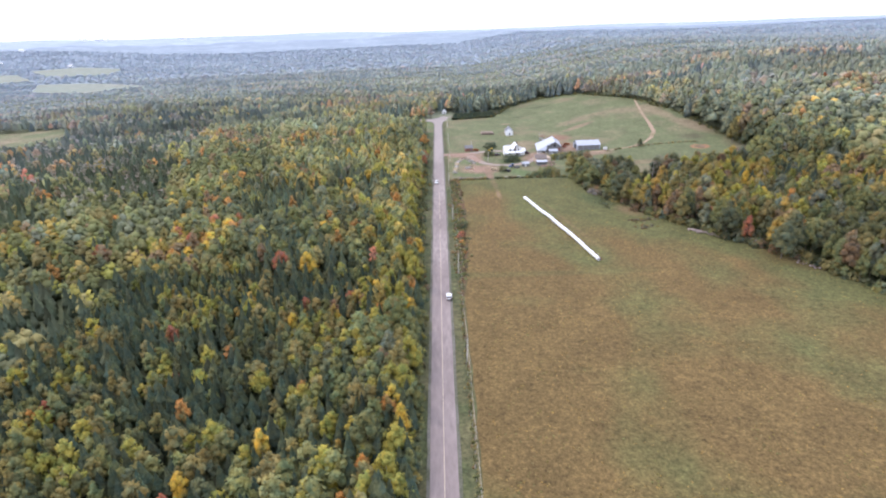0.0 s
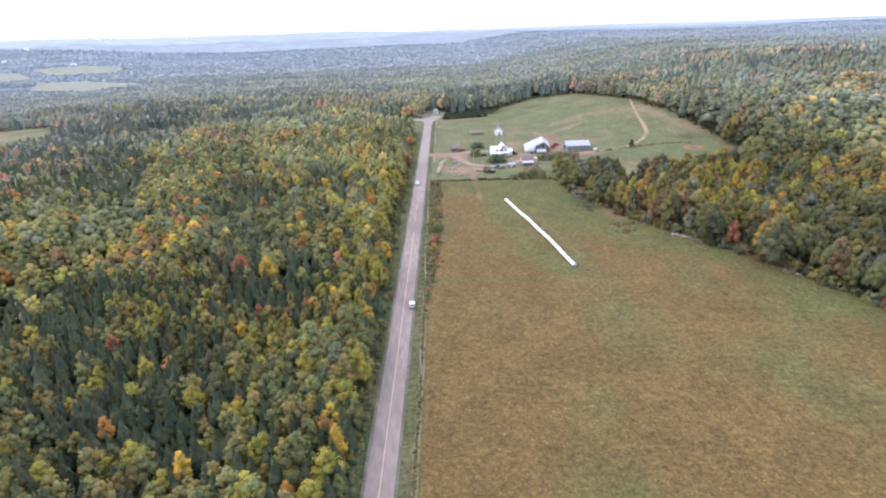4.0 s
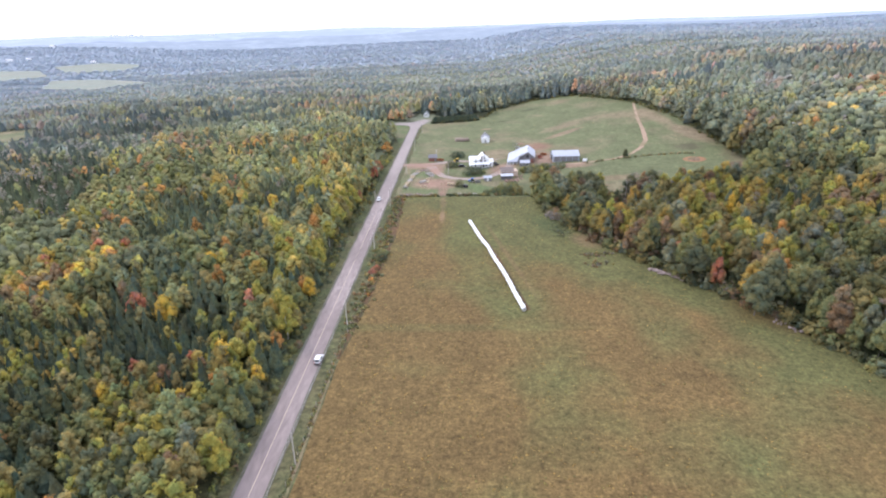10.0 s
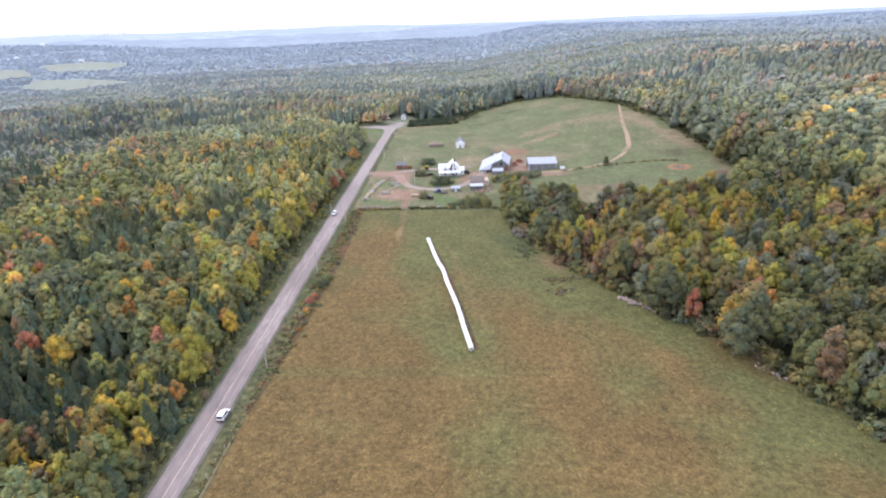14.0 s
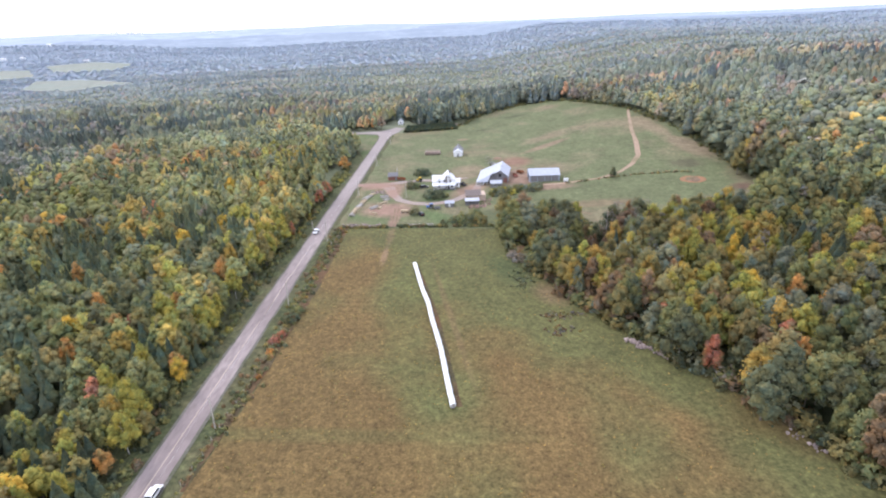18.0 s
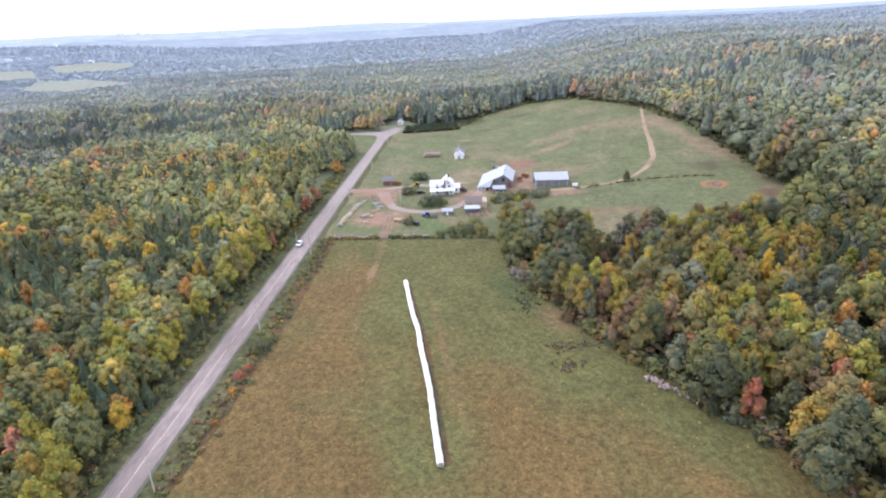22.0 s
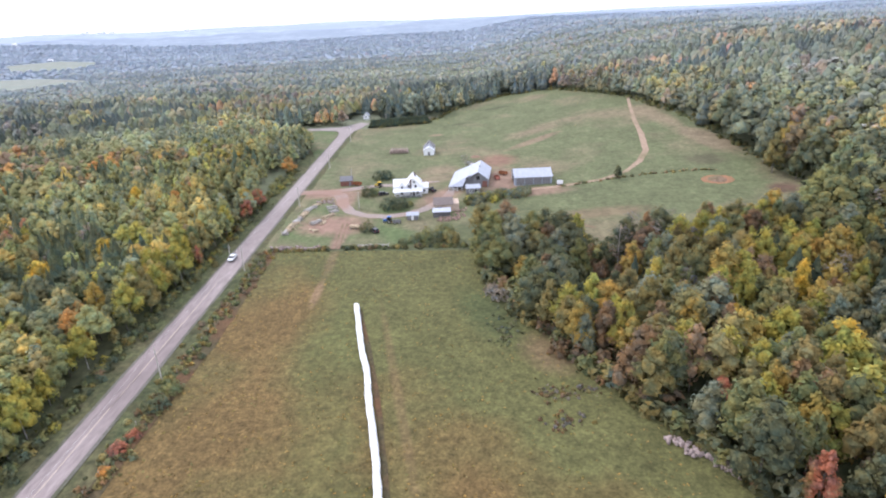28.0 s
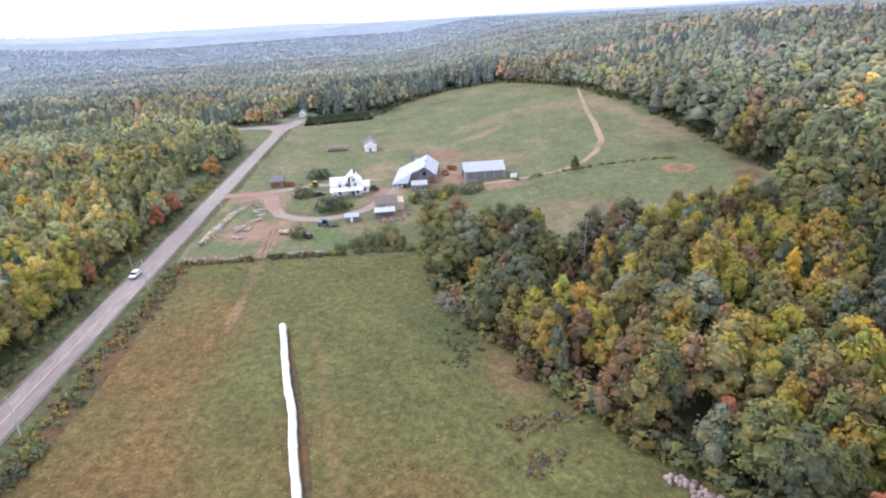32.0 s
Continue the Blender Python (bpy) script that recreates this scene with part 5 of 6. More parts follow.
part("stall_wall", block(-8.7, -5.2, -4.75, -4.65, -1, 1.0), PALE_BARK, barn, "low pale board wall")
for px in (-7.8, -5.4, -3.0):
    part("post", block(px - 0.12, px + 0.12, -1.7, -1.5, -1, 1.75 + (px + 8.5) * 0.42), GREY_WOOD, barn)
part("lean_front", extrude_y([(-8.5, -1), (-0.62, -1), (-0.62, 4.9), (-8.5, 1.7)], -1.0, -0.85), GREY_WOOD, barn, "grey board front")
for px in (-6.6, -4.2):
    part("stall_door", block(px - 0.9, px + 0.9, -1.08, -1.01, 0.0, 1.8), DARK, barn, "dark open stall doorway")
part("hay_door", block(3.2, 4.6, -0.06, -0.01, 3.6, 5.2), DARK, barn)
part("big_door", block(5.8, 8.0, -0.06, -0.01, 0, 3.0), RED_WOOD, barn)
part("roof_vent", block(3.6, 4.2, 9.4, 10.0, 6.8, 7.7, 0.04), GREY_ROOF, barn)
milk = thing("milk_house", 81.6, 404.4, 3, "small grey shed with a pale roof before the barn", "shed")
gable(milk, -3, 3, -2.4, 2.2, 2.6, 3.7, GREY_WOOD, METAL_ROOF, "x", 0.3)
opening(milk, -1.2, -2.4, 1.0, 0.8, 0.9)
opening(milk, 1.2, -2.4, 0.1, 0.9, 2.0, mat=DARK, name="door")

# the machine shed
shed = thing("machine_shed", 108.8, 416.4, 2, "long grey metal machine shed with a white roof", "shed")
gable(shed, -8.4, 8.4, -6, 6, 3.4, 5.9, material("grey_sheet_wall", [(0.24, 0.275, 0.33), (0.32, 0.355, 0.41)], 1.2, 0.6, stretch=(3, 3, 0.2)), METAL_ROOF, "x", 0.35)
for i in range(4):
    part("sliding_door", block(-7.6 + i * 3.9, -4.0 + i * 3.9, -6.07, -6.01, 0.05, 3.1), GREY_WOOD, shed)
for i in range(11):
    u = -8.2 + i * 1.64
    part("roof_seam", tube((u, -6.2, 3.48), (u, -0.02, 6.06), 0.03, 0.03, 4), METAL_ROOF, shed)
part("end_door", block(-8.5, -8.41, -2.2, 2.2, 0, 3.1), DARK, shed, "open dark doorway")

# the hut in the pasture
hut = thing("granary", 58.2, 474.5, 0, "small pale grey granary with a white gable front", "shed")
PALE = material("pale_boards", [(0.4, 0.41, 0.43), (0.55, 0.56, 0.58)], 1.5, 0.85, stretch=(2, 2, 0.2))
gable(hut, -3.1, 3.1, 0, 6, 3.8, 6.6, PALE, GREY_ROOF, "y", 0.3)
gable(hut, -2.8, 2.8, -3, -0.02, 2.8, 4.5, WHITE, HOUSE_ROOF, "y", 0.3, name="front_wall")
part("door", block(-0.6, 0.6, -3.06, -3.01, 0, 2.1), GREY_WOOD, hut)
# the shed at the road
red_shed = thing("roadside_shed", 21.5, 422.5, 5, "small faded red shed with a grey roof", "shed")
gable(red_shed, -2.8, 2.8, -2.2, 2.2, 2.5, 4.2, RED_WOOD, GREY_ROOF, "x", 0.25)
part("door", block(1.2, 2.2, -2.26, -2.21, 0, 2.0), GREY_WOOD, red_shed)
# the garage and its lean-to
garage = thing("garage", 69.4, 384.5, 4, "brown-shingled garage with raw plywood walls beside the drive", "garage")
PLYWOOD = material("raw_plywood", [(0.42, 0.32, 0.25), (0.56, 0.45, 0.36)], 1.5, 0.85)
gable(garage, -4.2, 3.4, -3.5, 4.2, 3.0, 4.9, PLYWOOD, material("brown_shingles", [(0.13, 0.108, 0.1), (0.22, 0.185, 0.17)], 2.0, 0.9), "x", 0.3)
part("pale_annex", block(3.4, 6.0, -3.2, 3.8, -1, 3.2), PLYWOOD, garage, "raw plywood annex")
part("garage_door", block(-3.4, -0.8, -3.56, -3.51, 0, 2.2), GREY_WOOD, garage)
cabin = thing("work_shed", 68.8, 375.6, 3, "low shed with a white roof and an open front", "shed")
part("wall", block(-3.6, 3.2, 0.2, 2.2, -1, 2.4), GREY_WOOD, cabin)
part("roof", turned(extrude_y([(-1.5, 2.35), (2.4, 2.9), (2.4, 3.05), (-1.5, 2.5)], -3.6, 3.8), QUARTER), METAL_ROOF, cabin, "white metal roof")
for px in (-3.5, -1.2, 1.0, 3.2):
    part("post", block(px - 0.08, px + 0.08, -1.4, -1.24, -0.5, 2.4), GREY_WOOD, cabin)
part("bench", block(-3.3, -1.5, -1.1, -0.3, 0, 1.0), GREY_WOOD, cabin)
white_shed = thing("garden_shed", 57.2, 374.0, 2, "small shed with a bright white roof by the drive", "shed")
gable(white_shed, -2.2, 2.2, -1.7, 1.7, 2.1, 2.9, GREY_WOOD, METAL_ROOF, "x", 0.3)
part("door", block(-0.5, 0.4, -1.76, -1.71, 0, 1.9), WHITE, white_shed)
far_home = thing("cottage", 5.2, 586.5, 0, "small white cottage behind the junction", "house")
gable(far_home, -2.1, 2.1, -2.6, 2.6, 2.5, 4.5, WHITE, METAL_ROOF, "y")
opening(far_home, 0, -2.6, 1.0, 0.9, 1.3)
far_barn = thing("farm_outbuilding", 0.5, 640, 20, "brown roofed house among distant trees", "house")
gable(far_barn, -4, 4, -3, 3, 4.0, 6.6, RED_WOOD, GREY_ROOF, "x")

# distant farms in the valley
rng = np.random.default_rng(77)
for vx, vy, s in ((-1650, 2150, 1.5), (-1606, 2192, 1.1), (-1821, 2637, 1.7), (-1933, 3300, 2.6), (-1866, 3340, 2.6), (-1830, 3380, 2.0), (-1469, 3500, 2.0), (-1720, 2120, 1.2), (-1240, 2010, 1.2)):
    vh = thing("valley_farmhouse", vx, vy, rng.uniform(-40, 40), "white farm building far down the valley", "house", "valley farms")
    gable(vh, -7 * s, 7 * s, -4 * s, 4 * s, 4 * s, 6.5 * s, WHITE, METAL_ROOF, "x", 0.4 * s)


# ---- the wrapped bales: one long white row ----
def bale_mesh(length, radius):
    bm = bmesh.new()
    rings = [(0.0, 0.93), (0.12, 1.0), (0.5, 1.015), (0.88, 1.0), (1.0, 0.93)]
    rows = []
    for u, r in rings:
        rows.append([bm.verts.new((math.cos(a) * radius * r, u * length, radius * 0.93 + max(math.sin(a) * radius * r, -radius * 0.93))) for a in np.linspace(0, 2 * math.pi, 14, endpoint=False)])
    for a, b in zip(rows, rows[1:]):
        for i in range(14):
            bm.faces.new((a[i], a[(i + 1) % 14], b[(i + 1) % 14], b[i]))
    bm.faces.new(rows[0][::-1])
    bm.faces.new(rows[-1])
    bmesh.ops.recalc_face_normals(bm, faces=bm.faces[:])
    me = bpy.data.meshes.new("bale")
    bm.to_mesh(me)
    bm.free()
    me.materials.append(PLASTIC)
    me.shade_smooth()
    return me


bale_row = tagged(new("wrapped_bale_row"), "long row of round bales wrapped in white plastic on the field", "hay bales")
BALE = bale_mesh(1.34, 0.78)
BALE_LINE = [(65.5, 218.6), (60.3, 246.8), (55.2, 269.5), (52.2, 281), (46.6, 304.2)]
steps = wobble(BALE_LINE, 1.3, 0.25, False)
for i, (a, b) in enumerate(zip(steps, steps[1:])):
    ob = new("bale", BALE)
    ob.parent = bale_row
    k = 1 + 0.05 * math.sin(i * 1.7) + 0.03 * math.sin(i * 0.6)
    ob.matrix_world = Matrix.LocRotScale((a[0], a[1], gz(*a) + 0.16), Euler((0, 0, math.atan2(b[1] - a[1], b[0] - a[0]) - math.pi / 2)), (k, 1.0, k))

cap = tube((BALE_LINE[0][0] + 0.07, BALE_LINE[0][1] - 0.12, gz(*BALE_LINE[0]) + 0.9), (BALE_LINE[0][0], BALE_LINE[0][1] + 0.1, gz(*BALE_LINE[0]) + 0.9), 0.6, 0.6, 14)
part("open_end", cap, OLD_LOG, bale_row, "open end of dull hay")


# ---- poles, wires, fence ----
def utility_pole(x, y, high, turn, lamp=False):
    ob = thing("utility_pole", x, y, turn, "weathered grey wooden utility pole beside the road", "utility pole", "roadside poles")
    part("shaft", tube((0, 0, -0.6), (0.12, 0, high), 0.19, 0.12, 8), POLE, ob)
    part("insulator", tube((0.12, 0, high), (0.12, 0, high + 0.3), 0.05, 0.04, 6), CHROME, ob)
    part("bracket", block(-0.08, 0.5, -0.05, 0.05, high - 1.3, high - 1.2), CHROME, ob)
    return ob


POLES = [(6.3, 24), (6.4, 86), (6.4, 148), (6.0, 210), (5.4, 272), (4.6, 330), (6.6, 392), (6.6, 452), (6.8, 512)]
for i, (px, py) in enumerate(POLES):
    utility_pole(px, py, 9.0, (i * 37) % 11 - 5)
utility_pole(-5.6, 343.5, 4.2, 4)
utility_pole(33.2, 388, 7.3, 0)
utility_pole(23.6, 424.5, 7.0, 0)
utility_pole(24, 556, 9.0, 0)
for (ax, ay), (bx, by) in zip(POLES, POLES[1:]):
    cu = bpy.data.curves.new("power_line", "CURVE")
    cu.dimensions, cu.bevel_depth = "3D", 0.012
    sp = cu.splines.new("POLY")
    sp.points.add(10)
    for j in range(11):
        u = j / 10
        zx = (gz(ax, ay) * (1 - u) + gz(bx, by) * u) + 9.25 - 1.1 * 4 * u * (1 - u)
        sp.points[j].co = (ax + (bx - ax) * u + 0.12, ay + (by - ay) * u, zx, 1)
    cu.materials.append(CHROME)
    tagged(new("power_line", cu), "thin grey overhead wire between the roadside poles", "power line", "roadside wires")
fence = tagged(new("field_fence"), "weathered post fence along the hay field", "fence")
post_mesh = bpy.data.meshes.new("post")
bm = tube((0, 0, -0.3), (0, 0, 1.25), 0.07, 0.06, 6)
bm.to_mesh(post_mesh)
bm.free()
post_mesh.materials.append(POLE)
for i, py in enumerate(np.arange(40, 344, 4.6)):
    px = 6.3 + 1.7 * float(ramp(185, 232, py)) + 0.2 * math.sin(i * 1.3)
    ob = new("post", post_mesh)
    ob.parent = fence
    ob.matrix_world = pose(px, py, gz(px, py) + 0.1, 3 * math.sin(i), 3 * math.cos(i * 2), 0)


# ---- vehicles and machines ----
def wheel(ob, x, y, r, wdt=0.22):
    tyre = tube((x - wdt / 2, y, r), (x + wdt / 2, y, r), r, r, 14)
    w_ = part("wheel", tyre, TYRE, ob, "black tyre")
    part("rim", tube((x - wdt / 2 - 0.01, y, r), (x + wdt / 2 + 0.01, y, r), r * 0.58, r * 0.58, 10), CHROME, w_, "bare metal rim")


def vehicle(name, x, y, turn, paint, label, lift=0.29, length=4.6, roof=1.68, pickup=False):
    """A car that faces its own +y: body, cabin, glass, lamps, wheels."""
    ob = thing(name, x, y, turn, label, "car", lift=lift)
    h, w2 = length / 2, 0.92
    side = [(-h, 0.45), (-h, 0.95), (-h + 0.12, 1.05), (h - 1.25, 1.0), (h - 0.1, 0.82), (h, 0.5), (h - 0.15, 0.3), (-h + 0.1, 0.3)]
    bm = turned(extrude_y(side, -w2, w2), QUARTER)
    bmesh.ops.bevel(bm, geom=bm.edges[:], offset=0.05, segments=2, affect="EDGES")
    part("body", bm, paint, ob)
    back = -0.2 if pickup else -h + 0.1
    cab = [(back, 1.02), (back + 0.25, roof), (0.55, roof), (1.15, 1.0)]
    bm = turned(extrude_y(cab, -w2 + 0.1, w2 - 0.1), QUARTER)
    bmesh.ops.bevel(bm, geom=bm.edges[:], offset=0.06, segments=2, affect="EDGES")
    part("cabin", bm, paint, ob)
    for sx in (-1, 1):
        bm = turned(extrude_y([(back + 0.16, 1.04), (back + 0.34, roof - 0.07), (0.52, roof - 0.07), (1.02, 1.04)], -0.01, 0.01), Matrix.Translation((sx * (w2 - 0.095), 0, 0)) @ QUARTER)
        part("side_window", bm, GLASS, ob, "dark side glass")
        part("headlight", block(sx * 0.62 - 0.18, sx * 0.62 + 0.18, h - 0.08, h + 0.02, 0.62, 0.76), CHROME, ob)
        part("tail_lamp", block(sx * 0.78 - 0.1, sx * 0.78 + 0.1, -h - 0.02, -h + 0.06, 0.7, 0.98), RED_LAMP, ob, "red tail lamp")
        part("mirror", block(sx * 0.98 - 0.1, sx * 0.98 + 0.1, 0.75, 0.87, 1.0, 1.14), paint, ob)
        for yy in (-h + 0.85, h - 0.85):
            wheel(ob, sx * (w2 - 0.1), yy, 0.34)
    slope = math.atan2(roof - 1.0, 0.6)
    part("windscreen", turned(block(-0.74, 0.74, -0.4, 0.4, -0.012, 0.012), Matrix.Translation((0, 0.89, (roof + 1.0) / 2 + 0.01)) @ Matrix.Rotation(-slope, 4, "X")), GLASS, ob, "dark windscreen")
    if pickup:
        part("bed", block(-0.76, 0.76, -h + 0.15, -0.32, 0.98, 1.06), DARK, ob, "open cargo bed")
    else:
        part("rear_window", turned(block(-0.72, 0.72, -0.28, 0.28, -0.012, 0.012), Matrix.Translation((0, back + 0.07, 1.36)) @ Matrix.Rotation(radians(69), 4, "X")), GLASS, ob, "dark rear glass")
    for sx in (-1, 1):
        part("sill", block(sx * 0.925 - 0.02, sx * 0.925 + 0.02, -h + 0.3, h - 0.3, 0.3, 0.56), CAR_DARK, ob, "dark plastic sill")
    part("bumper", block(-0.86, 0.86, -h - 0.08, -h + 0.05, 0.34, 0.66, 0.02), CAR_DARK, ob)
    part("bumper", block(-0.86, 0.86, h - 0.1, h + 0.04, 0.34, 0.52, 0.02), CAR_DARK, ob)
    return ob


def tractor(name, x, y, turn, paint, label):
    ob = thing(name, x, y, turn, label, "tractor", lift=0.1)
    part("hood", block(-0.4, 0.4, 0.1, 1.9, 0.8, 1.45, 0.08), paint, ob)
    part("cab", block(-0.7, 0.7, -1.2, 0.1, 0.9, 2.5, 0.06), GLASS, ob, "dark glazed cab")
    part("cab_roof", block(-0.78, 0.78, -1.3, 0.2, 2.5, 2.66, 0.04), paint, ob)
    part("exhaust", tube((0.25, 0.9, 1.4), (0.25, 0.9, 2.4), 0.05, 0.05, 6), RUST, ob)
    for sx in (-1, 1):
        wheel(ob, sx * 0.85, -0.7, 0.75, 0.4)
        wheel(ob, sx * 0.7, 1.4, 0.42, 0.3)
    return ob


def wagon(name, x, y, turn, mat, label, length=4.0, high=0.9):
    ob = thing(name, x, y, turn, label, "trailer", lift=0.1)
    part("deck", block(-1.0, 1.0, -length / 2, length / 2, 0.6, 0.75), mat, ob)
    for sx in (-1, 1):
        part("side_board", block(sx * 0.97 - 0.04, sx * 0.97 + 0.04, -length / 2, length / 2, 0.75, 0.75 + high), mat, ob)
        for yy in (-length * 0.3, length * 0.3):
            wheel(ob, sx * 0.85, yy, 0.38)
    part("front_board", block(-0.93, 0.93, length / 2 - 0.06, length / 2, 0.75, 0.75 + high), mat, ob)
    part("drawbar", tube((0, length / 2, 0.6), (0, length / 2 + 1.2, 0.45), 0.06, 0.05, 6), RUST, ob)
    return ob


vehicle("parked_car", 1.75, 188.9, 0, CAR_WHITE, "white estate car parked at the road's edge", roof=1.78)
vehicle("oncoming_car", -2.8, 339, 180, CAR_WHITE, "white saloon car on the road lane", roof=1.5)
vehicle("pickup_truck", 63.2, 408, 30, CAR_DARK, "dark pickup truck parked beside the farmhouse", 0.29, 5.2, 1.8, True)
vehicle("farm_car", 41.5, 404.5, -70, CAR_DARK, "dark car parked by the farmhouse lawn", 0.3)
vehicle("old_car", 43.6, 360.8, 40, CAR_DARK, "dark car standing on the rough grass", 0.26)
tractor("tractor", 37.6, 416.8, 70, YELLOW, "yellow tractor on the gravel drive")
tractor("tractor", 47.6, 370.5, 80, CAR_BLUE, "blue tractor on the green grass")
wagon("farm_wagon", 26.8, 420.5, 60, RUST, "rusty red farm wagon by the roadside shed")
wagon("farm_wagon", 93.2, 421, 10, ORANGE, "faded orange farm wagon between barn and shed")
wagon("farm_wagon", 96.5, 427.5, 50, RUST, "rusty farm wagon behind the shed")
wagon("farm_wagon", 51.2, 369.6, 100, GREY_WOOD, "grey wooden wagon on the grass", 3.2, 0.5)
load = wagon("farm_wagon", 35.2, 365.4, 70, LOG, "wagon heaped with pale sawn boards", 3.6, 0.6)
for i in range(7):
    part("board", turned(block(-0.12, 0.12, -1.7, 1.7, 0, 0.06), Matrix.Translation((-0.72 + 0.24 * i, 0.05 * (i % 3), 1.2 + 0.07 * (i % 2))) @ Matrix.Rotation(0.05 * (i - 3), 4, "Z")), LOG, load)
part("timber_load", block(-0.85, 0.85, -1.6, 1.6, 0.76, 1.19), LOG, load)
wagon("white_trailer", 120.6, 408.3, 80, WHITE, "small white trailer beside the machine shed", 2.6, 1.2)
wagon("farm_wagon", 80.6, 448, 30, CHROME, "bare metal wagon behind the barn", 3.6, 0.8)


# ---- piles of logs, stones and brush ----
def log_pile(x, y, turn, length, rows, mat, label, name="log_pile"):
    """Cut logs lying side by side and on each other."""
    ob = thing(name, x, y, turn, label, "log pile", "farm log piles", 0.18)
    rng = np.random.default_rng(int(abs(x * 31 + y * 7)))
    r = 0.16 if name == "log_pile" else 0.27
    for k in range(rows):
        for j in range(rows + 2 - k if name == "log_pile" else rows - k):
            rr = r * rng.uniform(0.8, 1.15)
            a = length * rng.uniform(0.42, 0.52)
            cx, cz = (j - (rows + (1 if name == "log_pile" else -1) - k) / 2) * r * 2.05, r + k * r * 1.75
            sk, sh = rng.normal(0, 0.55 if name == "log_pile" else 0.08), rng.uniform(-0.5, 0.5)
            part("log", tube((cx - sk, sh - a, cz + rng.uniform(0, 0.12)), (cx + sk, sh + a, cz), rr, rr * 0.9, 7), mat, ob)
    return ob


def stone_mesh(seed, mat=STONE):
    rng = np.random.default_rng(seed)
    bm = bmesh.new()
    bmesh.ops.create_icosphere(bm, subdivisions=2, radius=1)
    for v in bm.verts:
        k = 1 + 0.22 * noise.noise(v.co * 1.6 + Vector((seed, 0, 0)))
        v.co = Vector((v.co.x * k, v.co.y * k * 0.8, v.co.z * k * 0.65))
    me = bpy.data.meshes.new("stone")
    bm.to_mesh(me)
    bm.free()
    me.materials.append(mat)
    return me


STONES = [stone_mesh(i) for i in range(4)]
RUBBLE = material("red_rubble", [(0.22, 0.14, 0.11), (0.4, 0.28, 0.24)], 1.5, 0.9, spread=0.3)
RUBBLES = [stone_mesh(i + 4, RUBBLE) for i in range(4)]


def stone_heap(line, n, spread, size, label, name="stone_heap", seed=0, kinds=None):
    """Field stones tipped along a line, each its own piece."""
    rng = np.random.default_rng(seed)
    ob = tagged(new(name), label, "stones", "field stones")
    for i in range(n):
        u = rng.uniform(0, len(line) - 1.001)
        k = int(u)
        px = line[k][0] + (line[k + 1][0] - line[k][0]) * (u - k) + rng.normal(0, spread)
        py = line[k][1] + (line[k + 1][1] - line[k][1]) * (u - k) + rng.normal(0, spread)
        s = size * rng.uniform(0.5, 1.4)
        st = new("stone", (kinds or STONES)[i % 4])
        st.parent = ob
        st.matrix_world = Matrix.LocRotScale((px, py, gz(px, py) + 0.2 + s * 0.4), Euler(rng.uniform(0, 6, 3)), (s, s, s))
    return ob


for i, (lx, ly, tn, ln, rw, mt, lb) in enumerate((
        (9.2, 362, 10, 4.5, 4, OLD_LOG, "pile of grey weathered logs by the road"), (9.6, 368, -4, 5, 4, LOG, "pile of pale peeled logs by the road"),
        (10.4, 374, -12, 5, 4, OLD_LOG, "pile of grey logs on the verge"), (11, 380.5, -5, 5, 4, LOG, "pile of yellow cut logs on the verge"),
        (11.8, 387, -10, 5, 4, OLD_LOG, "pile of silvery logs near the drive"), (13.6, 393, -25, 4.5, 3, LOG, "pile of pale logs near the drive"),
        (9.4, 365, 20, 4, 3, LOG, "tumbled pale logs by the road"), (10.2, 371, -30, 4, 3, LOG, "tumbled yellow logs by the road"), (10.8, 377.4, 25, 4, 3, OLD_LOG, "tumbled grey logs by the road"), (11.6, 384, 15, 4, 3, LOG, "tumbled pale logs on the verge"), (12.8, 390, -50, 4, 3, OLD_LOG, "tumbled silvery logs near the drive"),
        (18.6, 372, -35, 5, 4, OLD_LOG, "pile of grey poles in the wood yard"), (22, 379, -25, 6, 3, LOG, "pile of fresh yellow poles in the yard"),
        (21.5, 371.5, -20, 3.5, 3, LOG, "short stack of brown logs in the yard"), (21.4, 389, -60, 4, 4, OLD_LOG, "stack of dark logs by the yard"),
        (23.0, 384.6, -55, 3.6, 3, OLD_LOG, "stack of pale split logs by the yard"), (19.5, 364, 60, 4, 2, LOG, "scattered pale boards on red soil"),
        (42, 347.4, 88, 6, 2, OLD_LOG, "long pale poles lying along the hedge"), (48.5, 347.6, 92, 4, 2, OLD_LOG, "pale poles lying along the hedge"))):
    log_pile(lx, ly, tn, ln, rw, mt, lb)
for i in range(6):
    log_pile(36.2 + i * 1.7, 481.5 + 0.1 * i, 4, 8.5, 4, material("bark_log", [(0.2, 0.15, 0.125), (0.4, 0.32, 0.27)], 2.0, 0.9) if i == 0 else bpy.data.materials["bark_log"], "stack of brown logs in the pasture", "log_stack")
stone_heap([(9, 347.5), (14, 347), (20, 346.6), (26, 346.8)], 95, 0.7, 0.55, "grey field stones heaped along the hedge", seed=1)
stone_heap([(117, 250.6), (122, 246.4), (127.2, 241.4)], 110, 0.75, 0.5, "pinkish pale stones heaped at the wood's edge", seed=2)
stone_heap([(146, 211), (150, 205)], 14, 0.6, 0.5, "pale stones at the wood's edge", seed=3)
stone_heap([(13.5, 396), (17, 398), (19, 396)], 30, 0.9, 0.5, "pale rubble heap beside the drive", "rubble_heap", 4)
stone_heap([(68, 371.5), (73, 371.5), (75.5, 376), (76.5, 383)], 90, 1.3, 0.42, "reddish rubble and scrap beside the garage", "rubble_heap", 5, RUBBLES)


